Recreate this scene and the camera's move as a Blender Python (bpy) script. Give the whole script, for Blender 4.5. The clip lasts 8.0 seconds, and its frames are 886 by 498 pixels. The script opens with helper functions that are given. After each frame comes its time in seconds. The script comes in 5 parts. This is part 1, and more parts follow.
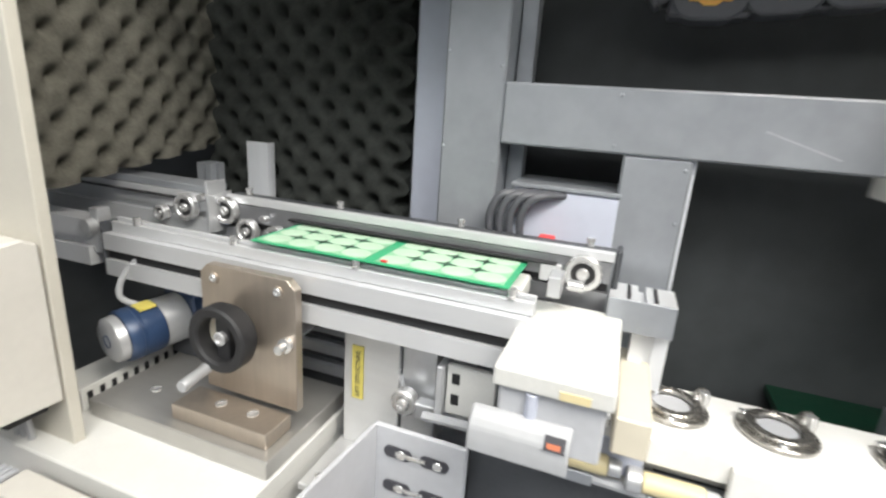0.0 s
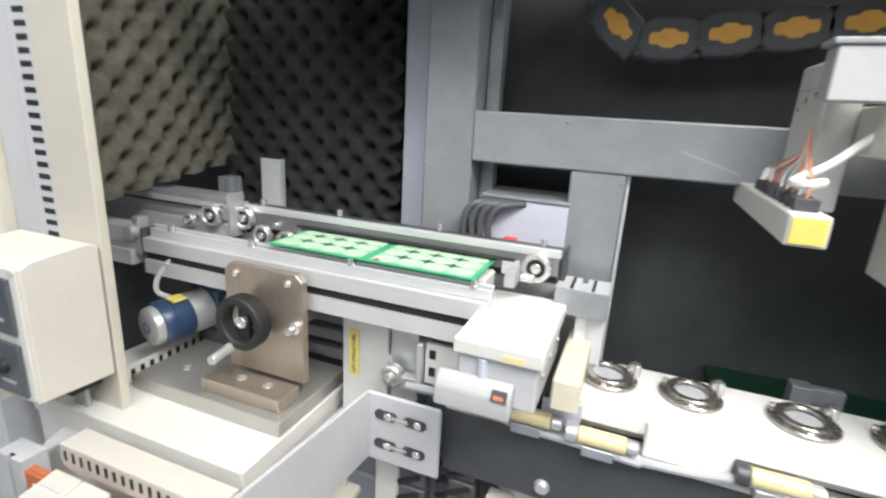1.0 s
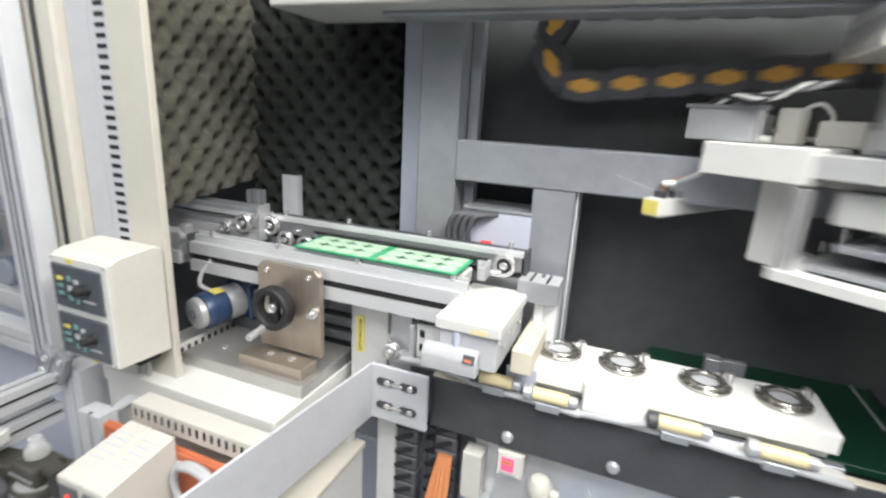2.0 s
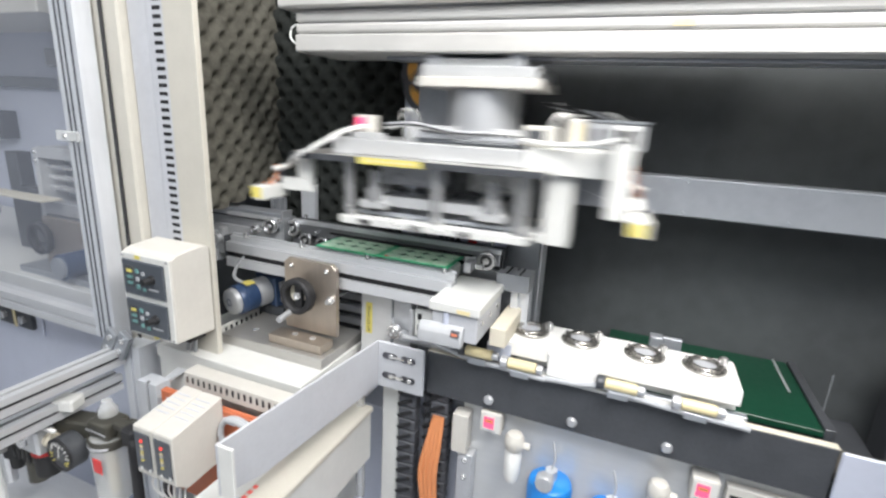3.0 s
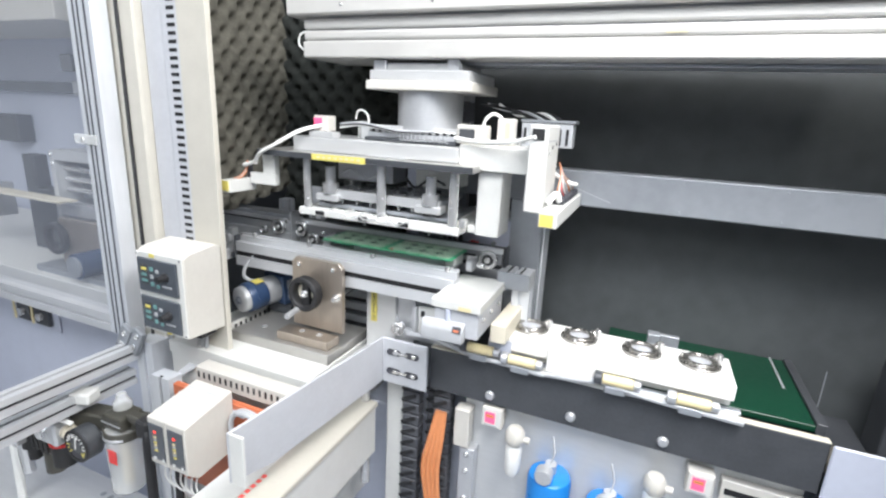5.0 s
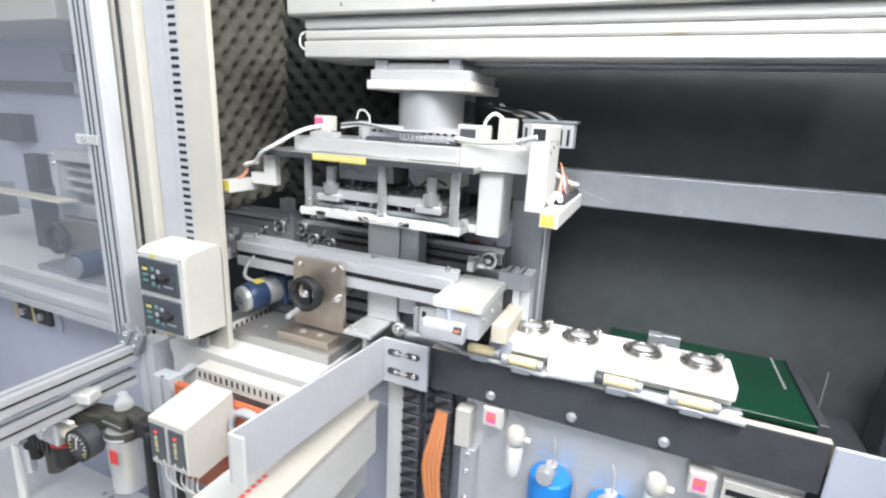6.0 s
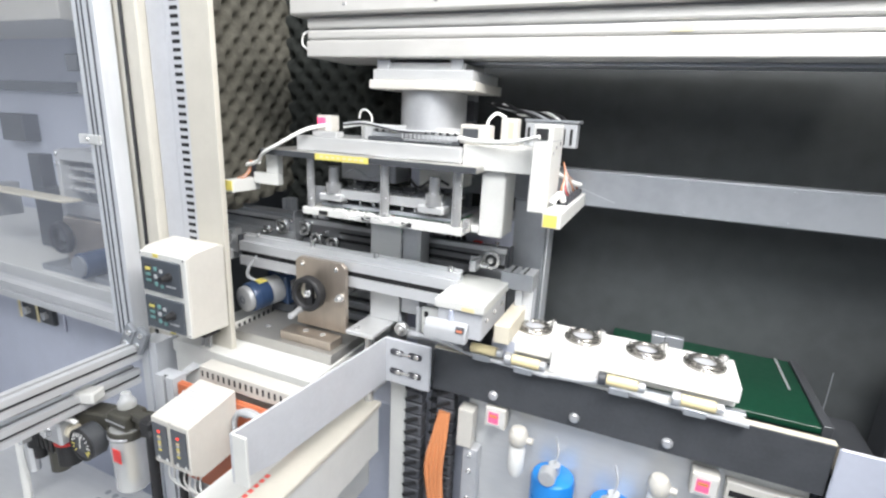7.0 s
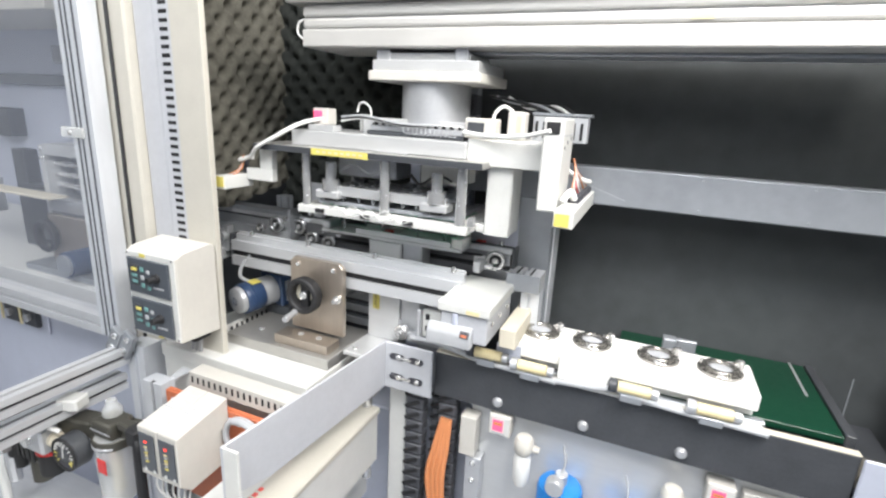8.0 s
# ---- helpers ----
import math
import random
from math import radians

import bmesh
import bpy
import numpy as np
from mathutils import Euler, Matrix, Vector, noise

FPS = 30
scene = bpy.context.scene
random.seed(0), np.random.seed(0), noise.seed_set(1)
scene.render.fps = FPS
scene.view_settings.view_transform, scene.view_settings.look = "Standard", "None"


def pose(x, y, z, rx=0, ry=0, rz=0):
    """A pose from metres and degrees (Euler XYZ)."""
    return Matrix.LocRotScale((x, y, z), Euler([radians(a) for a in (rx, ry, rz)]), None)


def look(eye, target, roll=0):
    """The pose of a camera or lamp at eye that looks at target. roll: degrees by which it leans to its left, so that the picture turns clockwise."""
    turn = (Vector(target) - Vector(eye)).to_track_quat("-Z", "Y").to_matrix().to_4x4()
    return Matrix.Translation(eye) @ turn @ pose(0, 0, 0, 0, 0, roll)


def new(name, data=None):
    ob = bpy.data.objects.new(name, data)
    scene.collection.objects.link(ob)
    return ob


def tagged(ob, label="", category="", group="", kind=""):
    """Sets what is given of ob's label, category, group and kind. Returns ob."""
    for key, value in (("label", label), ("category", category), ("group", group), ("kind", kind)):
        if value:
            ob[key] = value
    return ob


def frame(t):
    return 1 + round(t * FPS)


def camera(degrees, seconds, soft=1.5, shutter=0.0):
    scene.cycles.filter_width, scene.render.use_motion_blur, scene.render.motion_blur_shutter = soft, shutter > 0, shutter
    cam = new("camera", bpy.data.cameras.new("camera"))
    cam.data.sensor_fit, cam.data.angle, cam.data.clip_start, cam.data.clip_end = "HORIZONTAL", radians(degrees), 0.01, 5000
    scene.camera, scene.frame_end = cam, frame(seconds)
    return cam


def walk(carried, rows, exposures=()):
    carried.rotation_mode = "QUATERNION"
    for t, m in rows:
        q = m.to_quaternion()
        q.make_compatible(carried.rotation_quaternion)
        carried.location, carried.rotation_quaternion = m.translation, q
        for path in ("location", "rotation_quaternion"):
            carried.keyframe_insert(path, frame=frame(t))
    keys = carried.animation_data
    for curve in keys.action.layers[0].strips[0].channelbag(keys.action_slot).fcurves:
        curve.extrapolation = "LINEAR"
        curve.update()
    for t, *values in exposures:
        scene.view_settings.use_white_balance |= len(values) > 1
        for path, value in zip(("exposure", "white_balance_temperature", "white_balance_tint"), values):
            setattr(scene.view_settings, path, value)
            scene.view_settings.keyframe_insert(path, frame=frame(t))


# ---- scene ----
cam = camera(84.02, 8.0, 2.3, 1.0)
# seconds, eye x y z, yaw, pitch, roll
PATH = [
    (0, 0.0089, 0.0027, 1.0729, 20.647, -16.247, -3.805),
    (0.5, 0.0392, -0.0396, 1.0873, 21.055, -16.182, -3.548),
    (1, 0.0737, -0.0780, 1.0979, 21.569, -15.764, -3.210),
    (1.5, 0.1086, -0.1292, 1.1113, 21.926, -15.393, -3.102),
    (3, 0.2175, -0.3357, 1.1755, 22.510, -15.383, -2.899),
    (3.5, 0.2353, -0.3562, 1.1758, 22.797, -14.964, -2.763),
    (4, 0.2348, -0.3566, 1.1766, 22.949, -15.091, -2.787),
    (4.5, 0.2342, -0.3567, 1.1773, 23.185, -15.144, -2.782),
    (6, 0.2332, -0.3561, 1.1776, 23.383, -15.169, -2.777),
    (6.5, 0.2332, -0.3555, 1.1782, 23.582, -15.244, -2.750),
    (7, 0.2332, -0.3541, 1.1788, 23.723, -15.303, -2.716),
    (7.5, 0.2193, -0.3419, 1.1741, 23.456, -15.296, -2.900),
    (8, 0.2062, -0.3244, 1.1718, 23.127, -15.553, -2.960),
]
walk(cam, [(t, pose(x, y, z, 90 + pitch, roll, yaw)) for t, x, y, z, yaw, pitch, roll in PATH], [(0.0, 0.64, 6950, 8), (1.5, 0.66, 6800, 8), (3.0, 0.64, 6600, 9), (3.5, 0.77, 6400, 9), (6.5, 0.83, 6500, 9), (8.0, 0.81, 6650, 9)])

# ---------------------------------------------------------------- world and light
world = bpy.data.worlds.new("hall_air")
scene.world = world
world.use_nodes = True
world.node_tree.nodes["Background"].inputs[0].default_value = (0.80, 0.86, 1.0, 1)
world.node_tree.nodes["Background"].inputs[1].default_value = 0.50


def area_lamp(name, eye, target, sx, sy, power, colour):
    data = bpy.data.lights.new(name, "AREA")
    data.shape, data.size, data.size_y, data.energy, data.color = "RECTANGLE", sx, sy, power, colour
    ob = new(name, data)
    ob.matrix_world = look(eye, target)
    return ob


# two LED strips under the machine's roof, and unseen lamps added as hall light in front of it
area_lamp("led_strip_right", (0.58, 0.08, 1.93), (-0.10, 0.34, 0.88), 0.7, 0.5, 19, (1.0, 0.97, 0.94))
area_lamp("led_strip_rear", (0.30, 0.58, 1.93), (0.25, 0.40, 0.8), 1.2, 0.06, 2, (1.0, 0.98, 0.95))
area_lamp("hall_lamp_near", (0.40, -0.92, 2.54), (0.0, 0.35, 0.95), 2.4, 0.6, 33, (0.95, 0.97, 1.0))
# added fill that brightens the neighbouring station behind the glass
area_lamp("hall_lamp_far", (-2.4, -0.2, 2.85), (-1.3, 0.8, 0.6), 1.8, 1.2, 16, (0.92, 0.95, 1.0))
# added soft frontal fill behind the camera, lifts the dark parts
area_lamp("hall_lamp_behind", (0.9, -2.6, 2.95), (0.2, 0.4, 1.0), 3.6, 1.6, 42, (0.94, 0.97, 1.0))


# ---------------------------------------------------------------- materials
def mat(name, colour, rough=0.5, metal=0.0, var=0.08, scale=40.0, bump=0.0, stretch=(1, 1, 1), spec=0.5, stains=0.0, random_tint=0.0):
    m = bpy.data.materials.new(name)
    m.use_nodes = True
    nt = m.node_tree
    b = nt.nodes["Principled BSDF"]
    b.inputs["Roughness"].default_value = rough
    b.inputs["Metallic"].default_value = metal
    b.inputs["Specular IOR Level"].default_value = spec
    tc = nt.nodes.new("ShaderNodeTexCoord")
    mp = nt.nodes.new("ShaderNodeMapping")
    mp.inputs["Scale"].default_value = stretch
    nt.links.new(tc.outputs["Object"], mp.inputs[0])
    fine = nt.nodes.new("ShaderNodeTexNoise")
    fine.inputs["Scale"].default_value = scale
    fine.inputs["Detail"].default_value = 5
    nt.links.new(mp.outputs[0], fine.inputs["Vector"])
    broad = nt.nodes.new("ShaderNodeTexNoise")
    broad.inputs["Scale"].default_value = scale * 0.12
    broad.inputs["Detail"].default_value = 3
    nt.links.new(tc.outputs["Object"], broad.inputs["Vector"])
    mix = nt.nodes.new("ShaderNodeMath")
    mix.operation = "MULTIPLY_ADD"
    nt.links.new(broad.outputs[0], mix.inputs[0])
    mix.inputs[1].default_value = 0.6
    half = nt.nodes.new("ShaderNodeMath")
    half.operation = "MULTIPLY"
    nt.links.new(fine.outputs[0], half.inputs[0])
    half.inputs[1].default_value = 0.4
    nt.links.new(half.outputs[0], mix.inputs[2])
    ramp = nt.nodes.new("ShaderNodeValToRGB")
    lo = [max(0.0, c * (1 - var * 1.6 - stains)) for c in colour]
    hi = [min(1.0, c * (1 + var)) for c in colour]
    ramp.color_ramp.elements[0].position, ramp.color_ramp.elements[1].position = 0.3, 0.62
    ramp.color_ramp.elements[0].color, ramp.color_ramp.elements[1].color = (*lo, 1), (*hi, 1)
    nt.links.new(mix.outputs[0], ramp.inputs[0])
    nt.links.new(ramp.outputs[0], b.inputs["Base Color"])
    rr = nt.nodes.new("ShaderNodeMapRange")
    rr.inputs["To Min"].default_value, rr.inputs["To Max"].default_value = max(0.03, rough - 0.07), min(1, rough + 0.08)
    nt.links.new(fine.outputs[0], rr.inputs[0])
    nt.links.new(rr.outputs[0], b.inputs["Roughness"])
    if bump:
        bp = nt.nodes.new("ShaderNodeBump")
        bp.inputs["Strength"].default_value = bump
        bp.inputs["Distance"].default_value = 0.001
        nt.links.new(fine.outputs[0], bp.inputs["Height"])
        nt.links.new(bp.outputs[0], b.inputs["Normal"])
    return m


def glow(name, colour, strength):
    m = mat(name, colour, 0.4)
    b = m.node_tree.nodes["Principled BSDF"]
    b.inputs["Emission Color"].default_value = (*colour, 1)
    b.inputs["Emission Strength"].default_value = strength
    return m


def clear(name, tint, rough=0.03, alpha=0.12):
    m = bpy.data.materials.new(name)
    m.use_nodes = True
    nt = m.node_tree
    b = nt.nodes["Principled BSDF"]
    b.inputs["Base Color"].default_value = (*tint, 1)
    b.inputs["Roughness"].default_value = rough
    b.inputs["Alpha"].default_value = alpha
    return m


WHITE = mat("white_powder_coat", (0.64, 0.64, 0.62), 0.45, 0, 0.03, 300, 0.15)
CREAM = mat("cream_powder_coat", (0.52, 0.497, 0.44), 0.42, 0, 0.03, 260, 0.15)
PLASTIC = mat("ivory_plastic", (0.58, 0.56, 0.52), 0.38, 0, 0.03, 120)
PALE = mat("pale_engineering_plastic", (0.66, 0.61, 0.50), 0.5, 0, 0.04, 60)
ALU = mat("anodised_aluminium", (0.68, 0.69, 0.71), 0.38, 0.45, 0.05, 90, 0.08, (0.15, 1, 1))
ALU_Z = mat("upright_anodised_aluminium", (0.72, 0.74, 0.78), 0.38, 0.35, 0.05, 90, 0.08, (1, 1, 0.15))
ALU_Y = mat("cross_anodised_aluminium", (0.68, 0.69, 0.71), 0.38, 0.45, 0.05, 90, 0.08, (1, 0.15, 1))
MILLED = mat("milled_white_aluminium", (0.66, 0.665, 0.67), 0.36, 0.45, 0.04, 110, 0.08, (0.2, 1, 1))
BRUSHED = mat("brushed_brown_steel", (0.46, 0.40, 0.34), 0.34, 0.75, 0.08, 160, 0.12, (1, 1, 0.08))
STEEL = mat("polished_steel", (0.70, 0.70, 0.70), 0.24, 0.72, 0.05, 200)
GREYPAINT = mat("grey_machine_paint", (0.36, 0.38, 0.41), 0.34, 0.4, 0.06, 60, 0.12, stains=0.04)
BLACK = mat("black_anodised_plate", (0.062, 0.066, 0.074), 0.42, 0.1, 0.12, 200, 0.1)
PANEL = mat("black_back_panel", (0.072, 0.078, 0.082), 0.55, 0, 0.15, 30, 0.1, spec=0.3)
RUBBER = mat("black_rubber", (0.018, 0.018, 0.02), 0.55, 0, 0.15, 150, 0.1)
SLOT = mat("dark_slot_insert", (0.012, 0.012, 0.014), 0.6, 0, 0.1, 100)
# darker copy of the foam below: the back wall's shade put into colour
SHADEDFOAM = mat("shaded_foam", (0.035, 0.038, 0.036), 0.95, 0, 0.22, 420, 0.5, spec=0.1)
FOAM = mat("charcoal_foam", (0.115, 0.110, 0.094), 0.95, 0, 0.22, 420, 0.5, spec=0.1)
GREEN = mat("green_solder_mask", (0.04, 0.40, 0.19), 0.35, 0, 0.06, 180)
MINT = mat("pale_green_solder_mask", (0.50, 0.68, 0.52), 0.45, 0, 0.08, 260)
FIELD = mat("mid_green_solder_mask", (0.26, 0.54, 0.34), 0.42, 0, 0.08, 260)
COPPER = mat("dark_routed_gap", (0.015, 0.05, 0.03), 0.6, 0, 0.1, 200)
BELT = mat("green_conveyor_belt", (0.004, 0.042, 0.022), 0.4, 0, 0.08, 120, 0.1)
BLUE = mat("navy_motor_paint", (0.028, 0.055, 0.12), 0.35, 0.1, 0.08, 80)
GANTRY = mat("satin_anodised_beam", (0.57, 0.56, 0.54), 0.40, 0.25, 0.05, 110, 0.08, (0.1, 1, 1))
PALEGREY = mat("pale_grey_coat", (0.51, 0.52, 0.55), 0.42, 0.05, 0.04, 140, 0.12)
RINGSTEEL = mat("worn_ring_steel", (0.40, 0.385, 0.36), 0.26, 0.85, 0.10, 180)
# brighter white for the fixture plate: its overexposed light put into the colour
LITWHITE = mat("lit_white", (0.84, 0.83, 0.81), 0.40, 0, 0.03, 120)
SILVER = mat("cast_silver", (0.60, 0.61, 0.63), 0.38, 0.6, 0.05, 150, 0.1)
HOSEBLUE = mat("blue_cylinder_cap", (0.02, 0.22, 0.62), 0.3, 0, 0.05, 80)
YELLOW = mat("yellow_label", (0.70, 0.60, 0.15), 0.5, 0, 0.04, 120)
AMBER = mat("yellow_translucent_plastic", (0.72, 0.62, 0.37), 0.3, 0, 0.05, 90)
ORANGE = mat("orange_chain_insert", (0.80, 0.42, 0.09), 0.5, 0, 0.06, 120)
CHAIN = mat("grey_chain_plastic", (0.085, 0.088, 0.10), 0.5, 0, 0.1, 120)
COIL = mat("orange_hose", (0.62, 0.24, 0.10), 0.4, 0, 0.06, 80)
REDORANGE = mat("orange_red_sheet", (0.52, 0.15, 0.07), 0.45, 0, 0.06, 60)
RED = mat("red_plastic", (0.70, 0.03, 0.03), 0.4, 0, 0.05, 90)
CABLE = mat("white_cable", (0.78, 0.78, 0.76), 0.45, 0, 0.03, 90)
GREYCABLE = mat("grey_cable", (0.42, 0.43, 0.45), 0.45, 0, 0.05, 90)
INK = mat("printed_ink", (0.05, 0.05, 0.06), 0.6, 0, 0.05, 90)
REDINK = mat("red_print", (0.75, 0.10, 0.09), 0.6, 0, 0.05, 90)
TEAL = mat("teal_key", (0.15, 0.31, 0.30), 0.4, 0, 0.05, 90)
PANELGREY = mat("dark_control_face", (0.075, 0.085, 0.10), 0.35, 0, 0.06, 90)
PINK = glow("pink_led_display", (0.90, 0.09, 0.20), 0.5)
DARKCAST = mat("dark_cast_metal", (0.075, 0.072, 0.060), 0.38, 0.3, 0.12, 120, 0.15)
BASESTEEL = mat("ground_steel", (0.50, 0.49, 0.47), 0.36, 0.7, 0.06, 140, 0.1, (0.2, 1, 1))
BEIGE = mat("brown_beige_deck", (0.11, 0.10, 0.085), 0.5, 0, 0.06, 60)
REDLED = glow("red_led", (1.0, 0.05, 0.03), 0.8)
GLASS = clear("door_glass", (0.80, 0.86, 1.0), 0.02, 0.08)
DARKALU = mat("dark_aluminium", (0.26, 0.265, 0.28), 0.34, 0.6, 0.08, 90, 0.1, (0.15, 1, 1))
BOWL = clear("clear_polycarbonate", (0.85, 0.86, 0.84), 0.08, 0.35)
LAVENDER = mat("pale_blue_sheet_metal", (0.53, 0.56, 0.66), 0.45, 0.1, 0.03, 80)
HALL = mat("hall_plaster", (0.62, 0.64, 0.68), 0.8, 0, 0.05, 8)
FLOOR = mat("grey_epoxy_floor", (0.30, 0.32, 0.36), 0.35, 0, 0.08, 6)
TILE = mat("hall_ceiling_paint", (0.75, 0.76, 0.78), 0.9, 0, 0.03, 6)


# ---------------------------------------------------------------- mesh helpers
ORIGIN = {}


def thing(name, loc, label, category, group="", kind=""):
    ob = new(name)
    ob.empty_display_size = 0.01
    ob.location = loc
    ORIGIN[ob.name] = Vector(loc)
    return tagged(ob, label, category, group, kind)


def part(name, bm, material, parent=None, label="", smooth=False):
    """One mesh object from a bmesh in place coordinates, under a thing or a part."""
    base = ORIGIN.get(parent.name, Vector()) if parent else Vector()
    bmesh.ops.translate(bm, verts=bm.verts, vec=-base)
    me = bpy.data.meshes.new(name)
    bm.normal_update()
    bm.to_mesh(me)
    bm.free()
    me.materials.append(material)
    if smooth:
        me.polygons.foreach_set("use_smooth", [True] * len(me.polygons))
        me.set_sharp_from_angle(angle=radians(38))
    ob = new(name, me)
    if parent:
        ob.parent = parent
        ORIGIN[ob.name] = base
    if label:
        ob["label"] = label
    return ob


def solid(name, bm, material, label, category="", group="", kind="", smooth=False):
    return tagged(part(name, bm, material, None, "", smooth), label, category, group, kind)


def box(x0, x1, y0, y1, z0, z1, bev=0.0008, seg=1, bm=None):
    out = bmesh.new()
    bmesh.ops.create_cube(out, size=1)
    bmesh.ops.scale(out, verts=out.verts, vec=(x1 - x0, y1 - y0, z1 - z0))
    bmesh.ops.translate(out, verts=out.verts, vec=((x0 + x1) / 2, (y0 + y1) / 2, (z0 + z1) / 2))
    if bev:
        bmesh.ops.bevel(out, geom=out.edges[:], offset=min(bev, 0.4 * min(x1 - x0, y1 - y0, z1 - z0)), segments=seg, affect="EDGES", profile=0.5)
    return join(bm, out) if bm else out


def join(*bms):
    first = bms[0]
    for other in bms[1:]:
        me = bpy.data.meshes.new("tmp")
        other.to_mesh(me)
        other.free()
        first.from_mesh(me)
        bpy.data.meshes.remove(me)
    return first


AX = {"x": (Vector((1, 0, 0)), Vector((0, 1, 0)), Vector((0, 0, 1))), "y": (Vector((0, 1, 0)), Vector((0, 0, 1)), Vector((1, 0, 0))), "z": (Vector((0, 0, 1)), Vector((1, 0, 0)), Vector((0, 1, 0)))}


def lathe(c, axis, profile, seg=28, bm=None):
    """A turned body: profile of (distance along the axis, radius) from its one end to the other."""
    out = bmesh.new()
    a, u, v = AX[axis] if isinstance(axis, str) else axis
    c = Vector(c)
    rings = []
    for d, r in profile:
        if r < 1e-6:
            rings.append([out.verts.new(c + a * d)])
        else:
            rings.append([out.verts.new(c + a * d + (u * math.cos(2 * math.pi * k / seg) + v * math.sin(2 * math.pi * k / seg)) * r) for k in range(seg)])
    for p, q in zip(rings, rings[1:]):
        for k in range(seg):
            j = (k + 1) % seg
            if len(p) == 1 and len(q) == 1:
                continue
            if len(p) == 1:
                out.faces.new((p[0], q[j], q[k]))
            elif len(q) == 1:
                out.faces.new((p[k], p[j], q[0]))
            else:
                out.faces.new((p[k], p[j], q[j], q[k]))
    bmesh.ops.recalc_face_normals(out, faces=out.faces)
    return join(bm, out) if bm else out


def rod(c, axis, r, h, seg=24, ch=0.0006, bm=None):
    ch = min(ch, r * 0.4, h * 0.4)
    return lathe(c, axis, [(0, 0), (0, r - ch), (ch, r), (h - ch, r), (h, r - ch), (h, 0)], seg, bm)


def annulus(c, axis, r0, r1, h, seg=32, bm=None):
    e = min(h, r1 - r0) * 0.2
    return lathe(c, axis, [(e, r0), (0, r0 + e), (0, r1 - e), (e, r1), (h - e, r1), (h, r1 - e), (h, r0 + e), (h - e, r0), (e, r0)], seg, bm)


def tube(points, r, seg=8, bm=None, smooth_n=6):
    """A cable along a smooth line through the points."""
    pts = [Vector(p) for p in points]
    line = []
    for i in range(len(pts) - 1):
        p0, p1, p2, p3 = pts[max(i - 1, 0)], pts[i], pts[i + 1], pts[min(i + 2, len(pts) - 1)]
        for k in range(smooth_n):
            t = k / smooth_n
            line.append(0.5 * (2 * p1 + (p2 - p0) * t + (2 * p0 - 5 * p1 + 4 * p2 - p3) * t * t + (3 * p1 - p0 - 3 * p2 + p3) * t ** 3))
    line.append(pts[-1])
    out = bmesh.new()
    rings = []
    up = Vector((0.3, 0.2, 1)).normalized()
    for i, p in enumerate(line):
        d = (line[min(i + 1, len(line) - 1)] - line[max(i - 1, 0)]).normalized()
        side = d.cross(up)
        if side.length < 0.05:
            side = d.cross(Vector((1, 0, 0)))
        side.normalize()
        up2 = side.cross(d)
        rings.append([out.verts.new(p + (side * math.cos(2 * math.pi * k / seg) + up2 * math.sin(2 * math.pi * k / seg)) * r) for k in range(seg)])
    for a, b in zip(rings, rings[1:]):
        for k in range(seg):
            out.faces.new((a[k], a[(k + 1) % seg], b[(k + 1) % seg], b[k]))
    out.faces.new(rings[0][::-1])
    out.faces.new(rings[-1])
    bmesh.ops.recalc_face_normals(out, faces=out.faces)
    return join(bm, out) if bm else out


def extrude(poly, axis, d0, d1, bev=0.0):
    """A prism: an outline of (u, v) in the plane across the axis."""
    out = bmesh.new()
    a, u, v = AX[axis]
    lo = [out.verts.new(a * d0 + u * p + v * q) for p, q in poly]
    hi = [out.verts.new(a * d1 + u * p + v * q) for p, q in poly]
    out.faces.new(lo[::-1])
    out.faces.new(hi)
    n = len(poly)
    for k in range(n):
        out.faces.new((lo[k], lo[(k + 1) % n], hi[(k + 1) % n], hi[k]))
    bmesh.ops.recalc_face_normals(out, faces=out.faces)
    if bev:
        bmesh.ops.bevel(out, geom=out.edges[:], offset=bev, segments=1, affect="EDGES")
    return out


def slot_outline(u0, u1, v0, v1, sides, w=0.008, d=0.006):
    """Outline of an aluminium profile, with a groove in the middle of each named side (l, r, b, t)."""
    um, vm, h = (u0 + u1) / 2, (v0 + v1) / 2, w / 2
    pts = [(u0, v0)]
    if "b" in sides:
        pts += [(um - h, v0), (um - h, v0 + d), (um + h, v0 + d), (um + h, v0)]
    pts += [(u1, v0)]
    if "r" in sides:
        pts += [(u1, vm - h), (u1 - d, vm - h), (u1 - d, vm + h), (u1, vm + h)]
    pts += [(u1, v1)]
    if "t" in sides:
        pts += [(um + h, v1), (um + h, v1 - d), (um - h, v1 - d), (um - h, v1)]
    pts += [(u0, v1)]
    if "l" in sides:
        pts += [(u0, vm + h), (u0 + d, vm + h), (u0 + d, vm - h), (u0, vm - h)]
    return pts


def screw(c, axis, r=0.004, h=0.003, sign=1):
    """A socket-head screw with its recess."""
    p = [(0, r), (h * 0.75 * sign, r), (h * sign, r * 0.85), (h * sign, r * 0.5), (h * 0.35 * sign, r * 0.45), (h * 0.35 * sign, 0)]
    return lathe(c, axis, p, 14)


def spin(bm, m):
    bmesh.ops.transform(bm, matrix=m, verts=bm.verts)
    return bm


STAND = Vector((0.2353, -0.3562, 1.1758))


